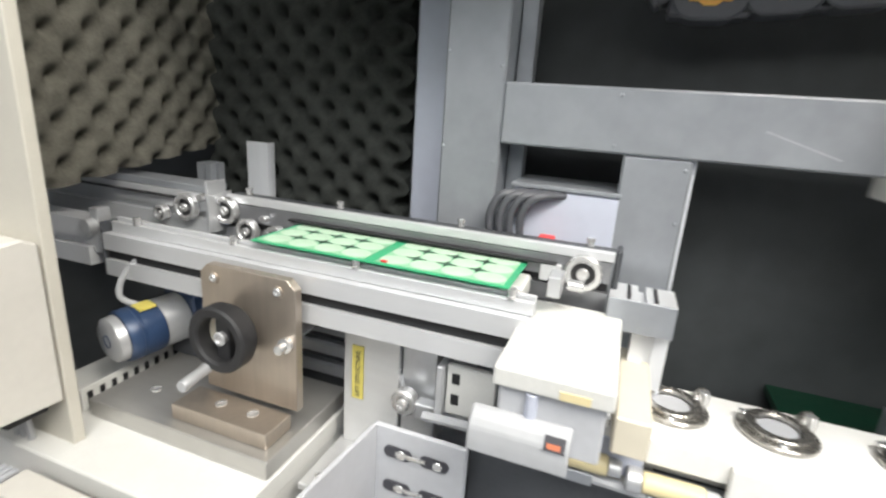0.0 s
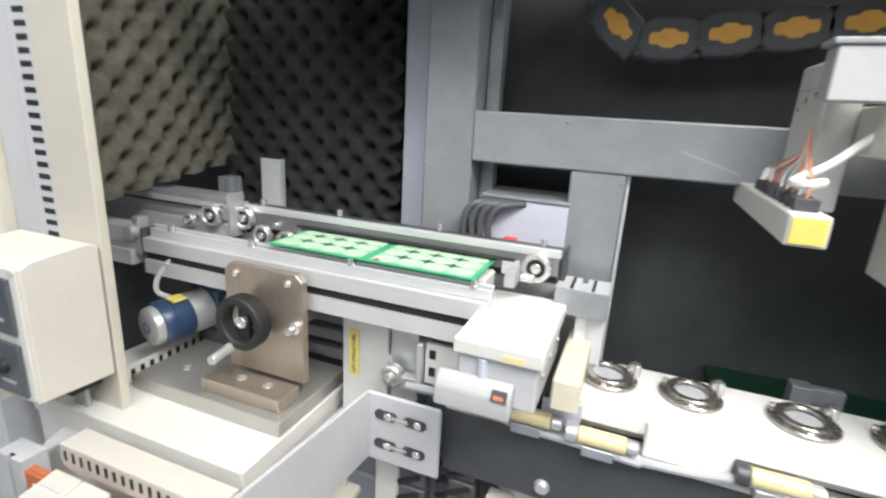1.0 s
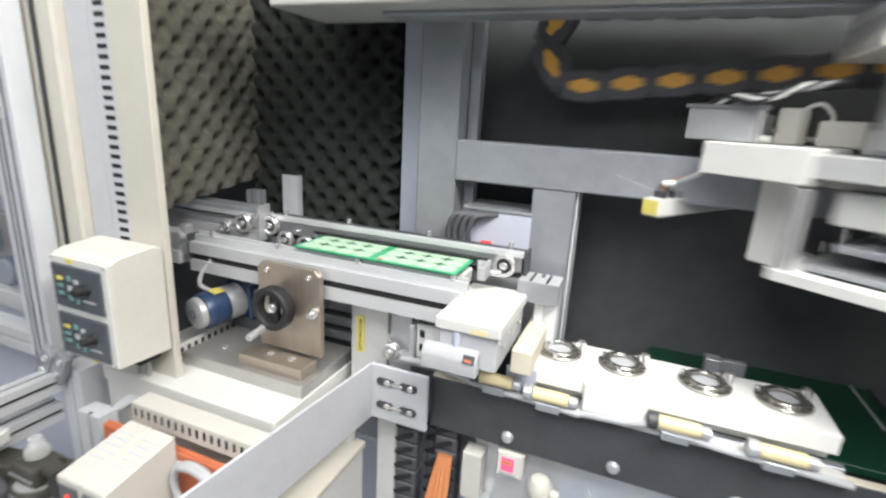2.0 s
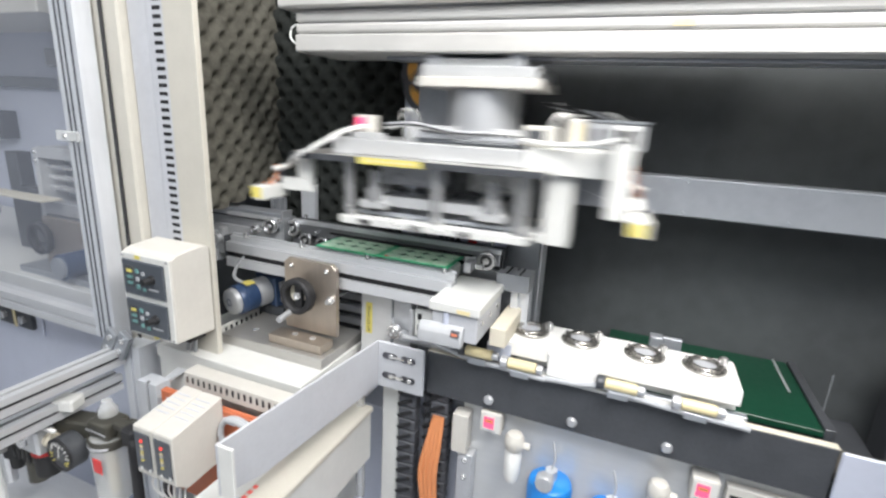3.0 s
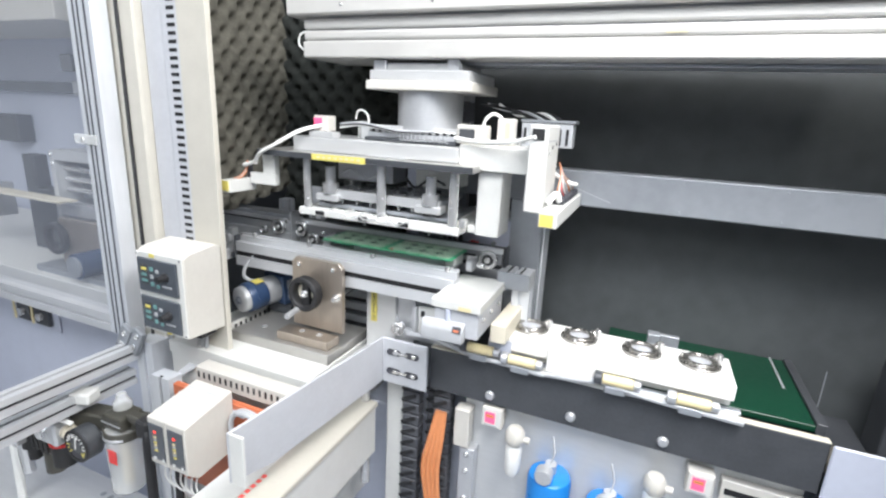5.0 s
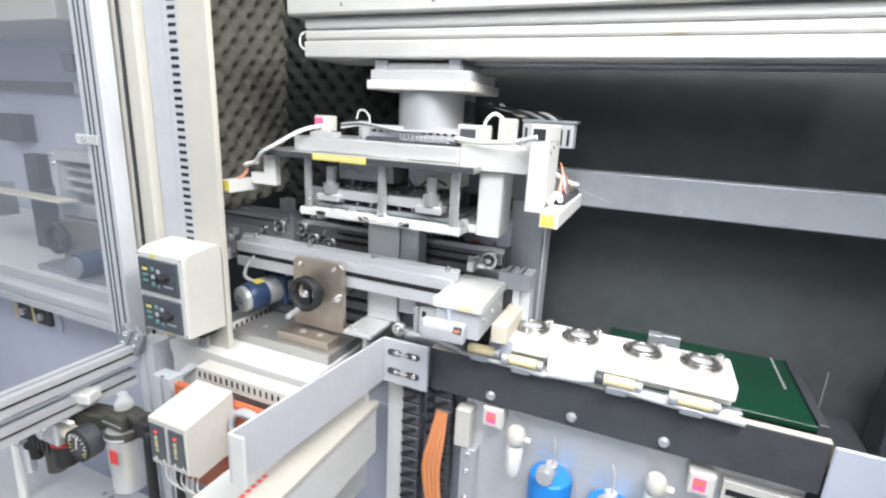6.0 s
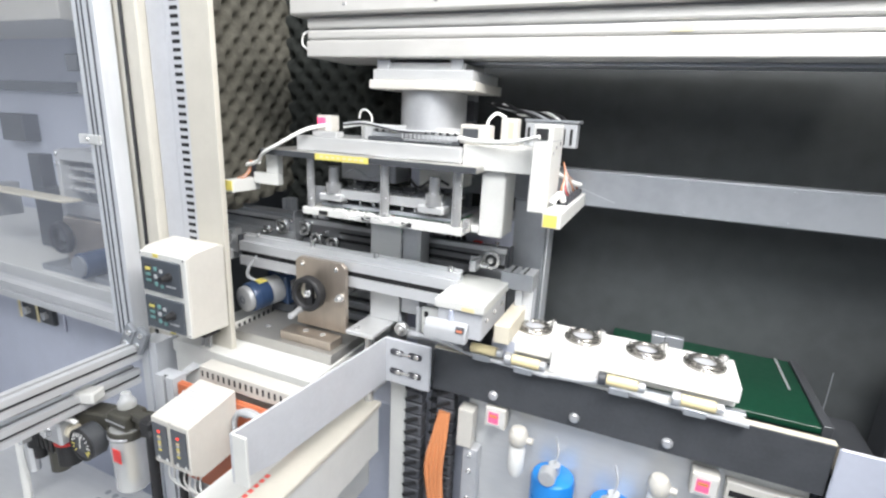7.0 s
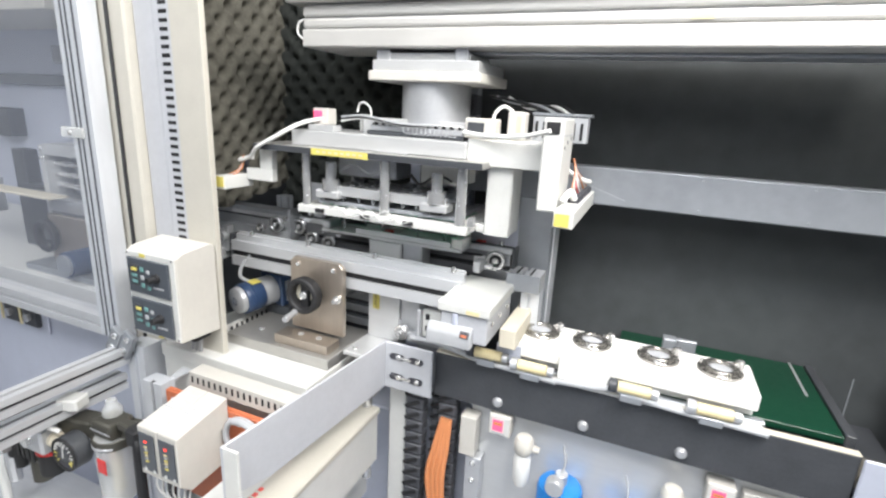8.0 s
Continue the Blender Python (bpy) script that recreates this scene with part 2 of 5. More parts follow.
def set_back(k, *obs):
    """Moves finished things or parts away from the aisle (k over 1) or towards it, and sizes them in proportion."""
    for ob in obs:
        for o in [ob] + list(ob.children_recursive):
            if o.type == "MESH":
                base = Matrix.Translation(ORIGIN.get(o.name, Vector()))
                o.data.transform(base.inverted() @ Matrix.Translation(STAND) @ Matrix.Scale(k, 4) @ Matrix.Translation(-STAND) @ base)


# ---------------------------------------------------------------- the hall and the machine's shell
def structure(name, bm, material, label, smooth=False):
    return solid(name, bm, material, label, "", "", "structure", smooth)


structure("floor", box(-5, 4, -4, 3, -0.1, 0, 0), FLOOR, "grey epoxy hall floor")
structure("wall_south", box(-5, 4, -4.1, -4, 0, 3, 0), HALL, "pale plastered hall wall")
structure("wall_north", box(-5, 4, 3, 3.1, 0, 3, 0), HALL, "pale plastered hall wall")
structure("wall_west", box(-5.1, -5, -4, 3, 0, 3, 0), HALL, "pale plastered hall wall")
structure("wall_east", box(4, 4.1, -4, 3, 0, 3, 0), HALL, "pale plastered hall wall")
structure("ceiling", box(-5, 4, -4, 3, 3, 3.1, 0), TILE, "pale painted hall ceiling")
structure("wall_back_panel", box(-0.245, 0.70, 0.625, 0.64, 0.05, 1.98, 0.001), PANEL, "matt black back panel of the machine")
structure("wall_right_panel", box(0.70, 0.715, 0.10, 0.64, 0.05, 1.98, 0.001), PANEL, "matt black side panel of the machine")
structure("machine_roof", box(-2.7, 0.715, 0.02, 0.95, 1.985, 2.0, 0.001), WHITE, "white sheet metal machine roof")
structure("wall_station_back", box(-2.7, -0.565, 0.90, 0.915, 0.05, 1.98, 0.001), LAVENDER, "pale blue back panel of the neighbouring station")
structure("wall_station_left", box(-2.715, -2.7, 0.2, 0.915, 0.05, 1.98, 0.001), WHITE, "white side panel of the neighbouring station")
structure("wall_partition", box(-0.805, -0.795, 0.33, 0.90, 0.05, 1.98, 0.001), PANEL, "black partition between the two stations")
structure("wall_foam_backing", box(-0.60, -0.585, 0.285, 0.62, 1.000, 1.98, 0.001), GREYPAINT, "grey partition panel behind the foam")
structure("wall_rear_foam_backing", box(-0.585, -0.2455, 0.605, 0.62, 0.05, 1.98, 0.001), GREYPAINT, "grey panel behind the foam")


def egg_crate(u0, u1, v0, v1, place, pitch=0.046, amp=0.0110, res=0.0040, scallop=0.0):
    """Egg-crate foam: a wavy sheet with a flat back and cut edges."""
    bm = bmesh.new()
    nu, nv = int((u1 - u0) / res), int((v1 - v0) / res)
    front, back = [], []
    for i in range(nu + 1):
        u = u0 + (u1 - u0) * i / nu
        fr = []
        for j in range(nv + 1):
            v = v0 + (v1 - v0) * j / nv
            a, b = u - u1, v
            w = math.cos(2 * math.pi * a / pitch) * math.cos(2 * math.pi * b / pitch)
            w = 1 - 2 * ((1 - w) / 2) ** 3.6
            h = 0.013 + amp * w + 0.0012 * noise.noise((u * 60, v * 60, 3.0))
            edge = scallop * max(0.0, 1 - (u1 - u) / 0.03) * math.cos(2 * math.pi * v / pitch)
            fr.append(bm.verts.new(place(u + edge, v, h)))
        front.append(fr)
    for i in range(nu):
        for j in range(nv):
            bm.faces.new((front[i][j], front[i + 1][j], front[i + 1][j + 1], front[i][j + 1]))
    rim = [front[i][0] for i in range(nu + 1)] + [front[nu][j] for j in range(1, nv + 1)] + [front[i][nv] for i in range(nu - 1, -1, -1)] + [front[0][j] for j in range(nv - 1, 0, -1)]
    uv = [(u0 + (u1 - u0) * i / nu, v0) for i in range(nu + 1)] + [(u1, v0 + (v1 - v0) * j / nv) for j in range(1, nv + 1)] + [(u0 + (u1 - u0) * i / nu, v1) for i in range(nu - 1, -1, -1)] + [(u0, v0 + (v1 - v0) * j / nv) for j in range(nv - 1, 0, -1)]
    low = [bm.verts.new(place(u, v, 0)) for u, v in uv]
    n = len(rim)
    for k in range(n):
        bm.faces.new((rim[k], low[k], low[(k + 1) % n], rim[(k + 1) % n]))
    bm.faces.new(low)
    bmesh.ops.recalc_face_normals(bm, faces=bm.faces)
    return bm


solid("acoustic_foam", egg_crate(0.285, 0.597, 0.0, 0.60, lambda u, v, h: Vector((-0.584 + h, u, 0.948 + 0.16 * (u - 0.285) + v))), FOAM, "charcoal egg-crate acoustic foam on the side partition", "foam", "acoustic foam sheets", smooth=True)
# same foam on the back, its shadow painted in by the darker material
solid("acoustic_foam", egg_crate(-0.575, -0.257, 0.90, 1.60, lambda u, v, h: Vector((u, 0.604 - h, v)), scallop=0.0095), SHADEDFOAM, "egg-crate acoustic foam on the back panel, shade in its colour", "foam", "acoustic foam sheets", smooth=True)

# steel frame of the back wall
frame_group = "steel frame"
post = thing("frame_post", (-0.15, 0.53, 0), "grey painted steel post with a riveted edge", "post", frame_group)
part("post_body", box(-0.180, -0.116, 0.505, 0.565, 0.05, 1.95, 0.002), GREYPAINT, post)
part("flange", box(-0.2450, -0.184, 0.5800, 0.592, 0.05, 1.95, 0.001), LAVENDER, post)
part("spacer", box(-0.1835, -0.165, 0.5655, 0.612, 0.05, 1.95, 0.001), GREYPAINT, post)
part("side_strip", box(-0.115, -0.098, 0.545, 0.565, 0.05, 1.95, 0.001), GREYPAINT, post)
for z in (1.115, 1.02, 1.30, 1.21):
    part("rivet", lathe((-0.1215, 0.505, z), "y", [(0, 0.0022), (-0.001, 0.0018), (-0.0014, 0)], 10), GREYPAINT, post)
    part("rivet", lathe((-0.1775, 0.505, z + 0.012), "y", [(0, 0.0022), (-0.001, 0.0018), (-0.0014, 0)], 10), GREYPAINT, post)
beam = thing("frame_beam", (0.3, 0.53, 1.04), "grey painted steel cross beam with small rivets", "beam", frame_group)
part("beam_body", box(-0.1155, 0.70, 0.503, 0.544, 1.040, 1.100, 0.002), GREYPAINT, beam)
for x in (-0.005, 0.28, 0.42):
    part("rivet", lathe((x, 0.503, 1.093), "y", [(0, 0.002), (-0.001, 0.0016), (-0.0014, 0)], 10), GREYPAINT, beam)
    part("rivet", lathe((x, 0.503, 1.047), "y", [(0, 0.002), (-0.001, 0.0016), (-0.0014, 0)], 10), GREYPAINT, beam)
part("scratch", spin(box(0, 0.062, -0.0003, 0, -0.0005, 0.0005, 0), Matrix.Translation((0.116, 0.5029, 1.070)) @ Matrix.Rotation(radians(18.2), 4, "Y")), PALEGREY, beam, "pale scratch in the paint")
post2 = thing("frame_post", (0.035, 0.53, 0), "short grey painted steel post under the cross beam", "post", frame_group)
part("post_body", box(0.005, 0.066, 0.505, 0.565, 0.05, 1.0395, 0.002), GREYPAINT, post2)
part("edge_strip", box(0.0665, 0.070, 0.515, 0.56, 0.05, 1.0395, 0.0005), ALU_Z, post2)
for z in (0.98, 1.03):
    part("rivet", lathe((0.0605, 0.505, z), "y", [(0, 0.002), (-0.001, 0.0016), (-0.0014, 0)], 10), GREYPAINT, post2)
rp = thing("frame_post", (0.62, 0.55, 0), "dark steel corner post at the side panel", "post", frame_group)
part("post_body", box(0.607, 0.64, 0.50, 0.56, 0.05, 0.87, 0.002), BLACK, rp)
sp = thing("angle_bracket", (-0.47, 0.59, 0.93), "light grey upright angle bracket beneath the foam", "bracket")
part("web", box(-0.489, -0.453, 0.560, 0.564, 0.85, 1.008, 0.0006), ALU_Z, sp)
part("lip", box(-0.456, -0.453, 0.5645, 0.575, 0.85, 1.008, 0.0006), ALU_Z, sp)
sp2 = thing("extrusion_post", (-0.53, 0.57, 0.93), "dark slotted aluminium post under the foam", "post")
part("profile", extrude(slot_outline(-0.550, -0.525, 0.530, 0.555, "br", 0.006), "z", 0.60, 0.975), GREYPAINT, sp2)

# junction box with hoses, behind the conveyor
eb = thing("junction_box", (-0.05, 0.56, 0.94), "light grey sheet metal junction box fixed on the frame", "box")
part("case", box(-0.104, 0.0045, 0.522, 0.60, 0.925, 0.994, 0.002), LAVENDER, eb)
part("lid", box(-0.106, 0.0045, 0.520, 0.602, 0.9945, 0.999, 0.001), GREYPAINT, eb)
for k in range(4):
    x = -0.113 + 0.011 * k
    part("hose", tube([(x - 0.008, 0.506, 0.945), (x - 0.009, 0.504, 0.965), (x - 0.001, 0.503, 0.984), (x + 0.012, 0.508, 0.990), (x + 0.03, 0.524, 0.990)], 0.0042, 8), CHAIN, eb)
    part("hose_nut", rod((x - 0.008, 0.506, 0.93), "z", 0.0056, 0.016, 6), STEEL, eb)
part("red_plug", box(-0.068, -0.052, 0.495, 0.51, 0.940, 0.951, 0.001), RED, eb)

set_back(0.98, eb)

# aluminium cross profile beside the conveyor
cp = thing("aluminium_profile", (0.03, 0.43, 0.9), "aluminium slotted profile carrying the conveyor end", "profile")
part("bar", extrude(slot_outline(0.885, 0.915, 0.005, 0.062, "r", 0.007), "y", 0.458, 0.5035), ALU_Y, cp)
part("end_cap", box(0.0048, 0.0622, 0.4560, 0.4578, 0.8848, 0.9152, 0.0006), GREYPAINT, cp)
part("leg", extrude(slot_outline(0.030, 0.062, 0.470, 0.502, "br", 0.007), "z", 0.05, 0.8845), ALU_Z, cp)
for x in (0.020, 0.043):
    part("groove_strip", box(x, x + 0.0035, 0.460, 0.50, 0.915, 0.9158, 0), SLOT, cp)

set_back(0.965, cp)

# ---------------------------------------------------------------- conveyor
def roller(name, c, parent, r=0.0168):
    """A flanged steel roller facing the aisle, with its bore and screw."""
    w = part(name, annulus((c[0], c[1] - 0.010, c[2]), "y", r * 0.62, r, 0.010, 28), STEEL, parent, "polished steel guide roller", True)
    part("web", annulus((c[0], c[1] - 0.006, c[2]), "y", r * 0.28, r * 0.62, 0.004, 24), RUBBER, w, "", True)
    part("axle_screw", screw((c[0], c[1] - 0.0065, c[2]), "y", r * 0.34, 0.004, -1), STEEL, w, "", True)
    return w


def bolt_post(c, parent):
    return part("stud", lathe(c, "z", [(0, 0.0042), (0.002, 0.0042), (0.0025, 0.0032), (0.004, 0.0032), (0.0045, 0.0042), (0.008, 0.0040), (0.0085, 0)], 14), STEEL, parent, "", True)


conv = thing("conveyor", (-0.24, 0.41, 0.87), "aluminium board conveyor with two slotted rails", "conveyor")
fr = part("front_rail", extrude(slot_outline(0.345, 0.371, 0.874, 0.921, "l", 0.011, 0.008), "x", -0.498, -0.036), ALU, conv)
part("slot_insert", box(-0.497, -0.037, 0.3495, 0.3525, 0.8925, 0.9025, 0), SLOT, fr)
part("guide_bar", box(-0.494, -0.034, 0.3535, 0.3585, 0.9215, 0.9330, 0.0008), ALU, fr)
part("inner_guide", box(-0.494, -0.034, 0.3605, 0.3640, 0.9215, 0.9365, 0.0006), ALU, fr)
part("belt_groove", box(-0.493, -0.034, 0.3586, 0.3604, 0.9215, 0.931, 0), SLOT, fr)
part("end_cap", box(-0.5015, -0.4985, 0.345, 0.371, 0.874, 0.933, 0.0008), BLACK, fr)
for x in (-0.458, -0.330, -0.194, -0.053):
    bolt_post((x, 0.3560, 0.9330), conv)
# rear rail body is much darker than the front rail
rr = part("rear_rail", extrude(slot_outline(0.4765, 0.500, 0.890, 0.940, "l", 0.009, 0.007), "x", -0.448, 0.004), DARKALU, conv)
part("rear_slot_insert", box(-0.447, 0.003, 0.481, 0.484, 0.911, 0.919, 0), SLOT, rr)
part("rear_guide_bar", box(-0.446, 0.006, 0.4765, 0.4835, 0.9405, 0.950, 0.0008), ALU, rr)
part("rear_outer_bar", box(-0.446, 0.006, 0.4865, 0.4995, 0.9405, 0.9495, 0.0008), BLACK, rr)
part("rear_belt_groove", box(-0.445, 0.005, 0.4838, 0.4862, 0.941, 0.9475, 0), SLOT, rr)
part("rear_end_cap", box(0.0065, 0.012, 0.4755, 0.5015, 0.888, 0.953, 0.002), BLACK, rr)
for x in (-0.425, -0.296, -0.150, -0.018):
    bolt_post((x, 0.4932, 0.9495), conv)
roller("roller", (-0.441, 0.4755, 0.931), conv)
roller("roller", (-0.407, 0.4725, 0.911), conv, 0.0150)
roller("roller", (-0.366, 0.4725, 0.908), conv, 0.0150)
roller("drive_pulley", (-0.020, 0.4755, 0.928), conv, 0.0175)
part("belt", box(-0.35, -0.045, 0.4680, 0.4760, 0.9315, 0.9335, 0.0004), RUBBER, conv)
part("belt_return", box(-0.36, -0.045, 0.4690, 0.4750, 0.893, 0.895, 0.0004), RUBBER, conv)
part("bearing_plate", box(-0.060, -0.040, 0.4685, 0.4745, 0.915, 0.9325, 0.001), ALU, conv)
part("sensor_block", box(-0.046, -0.034, 0.425, 0.452, 0.915, 0.934, 0.001), SILVER, conv)
part("sensor_knob", rod((-0.030, 0.440, 0.925), "x", 0.005, 0.014), STEEL, conv, "", True)
part("clamp_screw", rod((-0.385, 0.467, 0.928), "y", 0.004, 0.009), STEEL, conv, "", True)
part("inner_bracket", box(-0.452, -0.449, 0.452, 0.490, 0.905, 0.952, 0.0006), SILVER, conv)

for o in list(conv.children):
    ys = [v.co.y + 0.41 for v in o.data.vertices]
    set_back(1.03 if max(ys) < 0.40 else 0.97, o)

# upstream conveyor that runs on under the foam
up = thing("conveyor", (-0.7, 0.41, 0.87), "upstream board conveyor running under the foam partition", "conveyor")
part("front_rail", extrude(slot_outline(0.345, 0.371, 0.880, 0.932, "l", 0.011, 0.008), "x", -0.79, -0.522), ALU, up)
part("rear_rail", extrude(slot_outline(0.4665, 0.492, 0.895, 0.948, "l", 0.009, 0.007), "x", -0.79, -0.462), ALU, up)
part("rear_cover", box(-0.79, -0.470, 0.468, 0.505, 0.9485, 0.957, 0.001), GREYPAINT, up)
roller("roller", (-0.492, 0.4655, 0.930), up)
roller("roller", (-0.533, 0.4655, 0.918), up, 0.010)
part("end_bracket", box(-0.4615, -0.4575, 0.460, 0.490, 0.905, 0.965, 0.0006), SILVER, up)
part("end_screw", rod((-0.466, 0.455, 0.945), "y", 0.005, 0.010, 6), STEEL, up)
part("front_bracket", box(-0.5215, -0.509, 0.350, 0.365, 0.895, 0.945, 0.001), SILVER, up)
part("front_knuckle", rod((-0.519, 0.341, 0.925), "y", 0.009, 0.010), SILVER, up, "", True)
part("belt", box(-0.79, -0.50, 0.4600, 0.4650, 0.939, 0.941, 0.0004), RUBBER, up)

for o in list(up.children):
    set_back(1.03 if max(v.co.y + 0.41 for v in o.data.vertices) < 0.40 else 0.965, o)

# circuit board panel
pcb = thing("circuit_panel", (-0.185, 0.409, 0.9340), "green circuit board panel with rows of round pale boards", "circuit board")
PX0, PX1, PY0, PY1, PZ = -0.312, -0.054, 0.3730, 0.4580, 0.9340
part("board", box(PX0, PX1, PY0, PY1, PZ, PZ + 0.0014, 0.0002), GREEN, pcb)
disc_mesh = None
for side in range(2):
    part("pale_field", box(PX0 + 0.0045 + side * 0.1295, PX0 + 0.1233 + side * 0.1295, PY0 + 0.0030, PY1 - 0.0030, PZ + 0.0015, PZ + 0.0019, 0), FIELD, pcb)
    for i in range(4):
        for j in range(3):
            cx = PX0 + 0.0045 + side * 0.1295 + (i + 0.5) * 0.0297
            cy = PY0 + 0.0030 + (j + 0.5) * 0.0263
            bm = rod((0, 0, 0), "z", 0.0129, 0.0006, 20, 0.0002)
            spin(bm, Matrix.Diagonal((1.12, 0.95, 1, 1)))
            if disc_mesh is None:
                d = part("round_board", bm, MINT, None)
                disc_mesh = d.data
            else:
                bm.free()
                d = new("round_board", disc_mesh)
            d.parent = pcb
            d.location = Vector((cx, cy, PZ + 0.0015)) - ORIGIN[pcb.name]
            if i < 3 and j < 2:
                gx, gy = cx + 0.01485, cy + 0.01315
                star = []
                for k in range(8):
                    a = math.pi / 4 * k
                    rad = 0.0105 if k % 2 == 0 else 0.0030
                    star.append((gx + rad * math.cos(a), gy + rad * math.sin(a) * 0.8))
                part("routed_gap", extrude(star, "z", PZ + 0.0020, PZ + 0.00250), COPPER, pcb)
part("red_component", box(-0.172, -0.166, 0.376, 0.380, PZ + 0.0024, PZ + 0.0034, 0.0002), RED, pcb)

def lettering(text, size, m, parent):
    """Raised print in the built-in font, as a mesh."""
    curve = bpy.data.curves.new("print", "FONT")
    curve.body, curve.size, curve.extrude = text, size, 0.0002
    ob = bpy.data.objects.new("print", curve)
    me = bpy.data.meshes.new_from_object(ob)
    bpy.data.objects.remove(ob)
    bm = bmesh.new()
    bm.from_mesh(me)
    bpy.data.meshes.remove(me)
    return part("printed_words", spin(bm, m), INK, parent, "dark printed capital letters")


# lift under the conveyor
lift = thing("lift", (-0.2, 0.41, 0.69), "pale grey lift column with a tray and yellow label", "lift")
col = part("column", box(-0.231, -0.168, 0.398, 0.404, 0.720, 0.902, 0.001), MILLED, lift)
part("side_web", box(-0.1675, -0.131, 0.404, 0.44, 0.74, 0.902, 0.001), SILVER, lift)
part("side_wall", box(-0.231, -0.225, 0.4045, 0.445, 0.70, 0.902, 0.001), MILLED, lift)
yl = part("yellow_label", box(-0.2205, -0.2075, 0.3965, 0.3975, 0.776, 0.836, 0), YELLOW, lift, "small yellow printed label")
lettering("LIFT STRUCTURE", 0.0068, Matrix.Translation((-0.2115, 0.3960, 0.779)) @ Matrix.Rotation(radians(90), 4, "X") @ Matrix.Rotation(radians(90), 4, "Z"), yl)
part("foot_plate", box(-0.2365, -0.180, 0.325, 0.4045, 0.712, 0.7195, 0.001), MILLED, lift)
part("foot_screw", screw((-0.222, 0.340, 0.7195), "z", 0.005, 0.002), STEEL, lift, "", True)
part("push_rod", rod((-0.205, 0.355, 0.45), "z", 0.009, 0.2615), STEEL, lift, "", True)
part("tray", box(-0.335, -0.060, 0.402, 0.448, 0.9025, 0.908, 0.001), MILLED, lift)
part("tray_front_bar", box(-0.262, -0.080, 0.402, 0.409, 0.9085, 0.918, 0.001), MILLED, lift)
part("tray_rear_bar", box(-0.262, -0.080, 0.440, 0.448, 0.9085, 0.918, 0.001), MILLED, lift)
part("tray_end_block", box(-0.079, -0.058, 0.404, 0.446, 0.9085, 0.926, 0.002), WHITE, lift)
part("tray_end_block", box(-0.335, -0.318, 0.404, 0.442, 0.9085, 0.922, 0.002), SILVER, lift)
part("red_pad", rod((-0.206, 0.424, 0.9085), "z", 0.009, 0.008), RED, lift, "", True)
for x in (-0.30, -0.22, -0.15, -0.10):
    part("pin", rod((x, 0.425, 0.9085), "z", 0.0022, 0.020), STEEL, lift, "", True)

# ---------------------------------------------------------------- handwheel bracket on the table
table = thing("machine_table", (-0.4, 0.4, 0.72), "white painted steel machine table", "table")
part("top", box(-0.56, -0.238, 0.228, 0.60, 0.722, 0.745, 0.0015), WHITE, table)
part("apron", box(-0.56, -0.242, 0.232, 0.240, 0.40, 0.7215, 0.0015), WHITE, table)
part("right_apron", box(-0.246, -0.240, 0.2405, 0.60, 0.40, 0.7215, 0.0015), WHITE, table)
hb = thing("handwheel_bracket", (-0.3, 0.33, 0.745), "brushed steel bracket plate with a black handwheel", "bracket")
outline = [(0.785, -0.352), (0.785, -0.243), (0.908, -0.243), (0.917, -0.252), (0.917, -0.343), (0.908, -0.352)]
plate = part("plate", extrude(outline, "y", 0.335, 0.3445, 0.0006), BRUSHED, hb)
for x in (-0.3355, -0.262):
    part("plate_screw", annulus((x, 0.3335, 0.904), "y", 0.0040, 0.0062, 0.0015, 20), BRUSHED, plate, "", True)
    part("screw_head", screw((x, 0.335, 0.904), "y", 0.0042, 0.0025, -1), STEEL, plate, "", True)
part("foot", box(-0.362, -0.250, 0.298, 0.3345, 0.765, 0.781, 0.0008), BRUSHED, hb)
for x in (-0.320, -0.282):
    part("foot_screw", screw((x, 0.319, 0.781), "z", 0.0058, 0.001), STEEL, hb, "", True)
part("base_plate", box(-0.462, -0.240, 0.286, 0.420, 0.7455, 0.7645, 0.001), BASESTEEL, hb)
part("base_screw", screw((-0.418, 0.328, 0.7645), "z", 0.0058, 0.001), STEEL, hb, "", True)
wheel = part("handwheel", annulus((-0.3035, 0.300, 0.8605), "y", 0.0215, 0.0318, 0.018, 40), RUBBER, hb, "black plastic handwheel", True)
part("wheel_disc", lathe((-0.3035, 0.3185, 0.8605), "y", [(0, 0), (0, 0.028), (0.004, 0.028), (0.004, 0)], 32), RUBBER, wheel, "", True)
part("wheel_spoke", box(-0.311, -0.296, 0.309, 0.3175, 0.835, 0.886, 0.001), RUBBER, wheel)
part("wheel_face", lathe((-0.3095, 0.3165, 0.8625), "y", [(0, 0), (0, 0.018), (0.002, 0.018), (0.002, 0)], 24), PALE, wheel, "", True)
part("hub", annulus((-0.3035, 0.3045, 0.8605), "y", 0.0036, 0.0068, 0.012, 20), STEEL, wheel, "", True)
part("hub_screw", screw((-0.3035, 0.309, 0.8605), "y", 0.0036, 0.003, -1), STEEL, wheel, "", True)
part("crank_grip", lathe((-0.313, 0.270, 0.8285), (Vector((-0.10, 1.0, 0.06)).normalized(), Vector((1, 0.1, 0)).normalized(), Vector((0, 0, 1))), [(0, 0), (0, 0.0048), (0.002, 0.0056), (0.022, 0.0050), (0.032, 0.0058), (0.034, 0)], 18), SILVER, wheel, "polished metal crank grip", True)
part("shaft", rod((-0.3035, 0.319, 0.8605), "y", 0.006, 0.12), STEEL, hb, "", True)
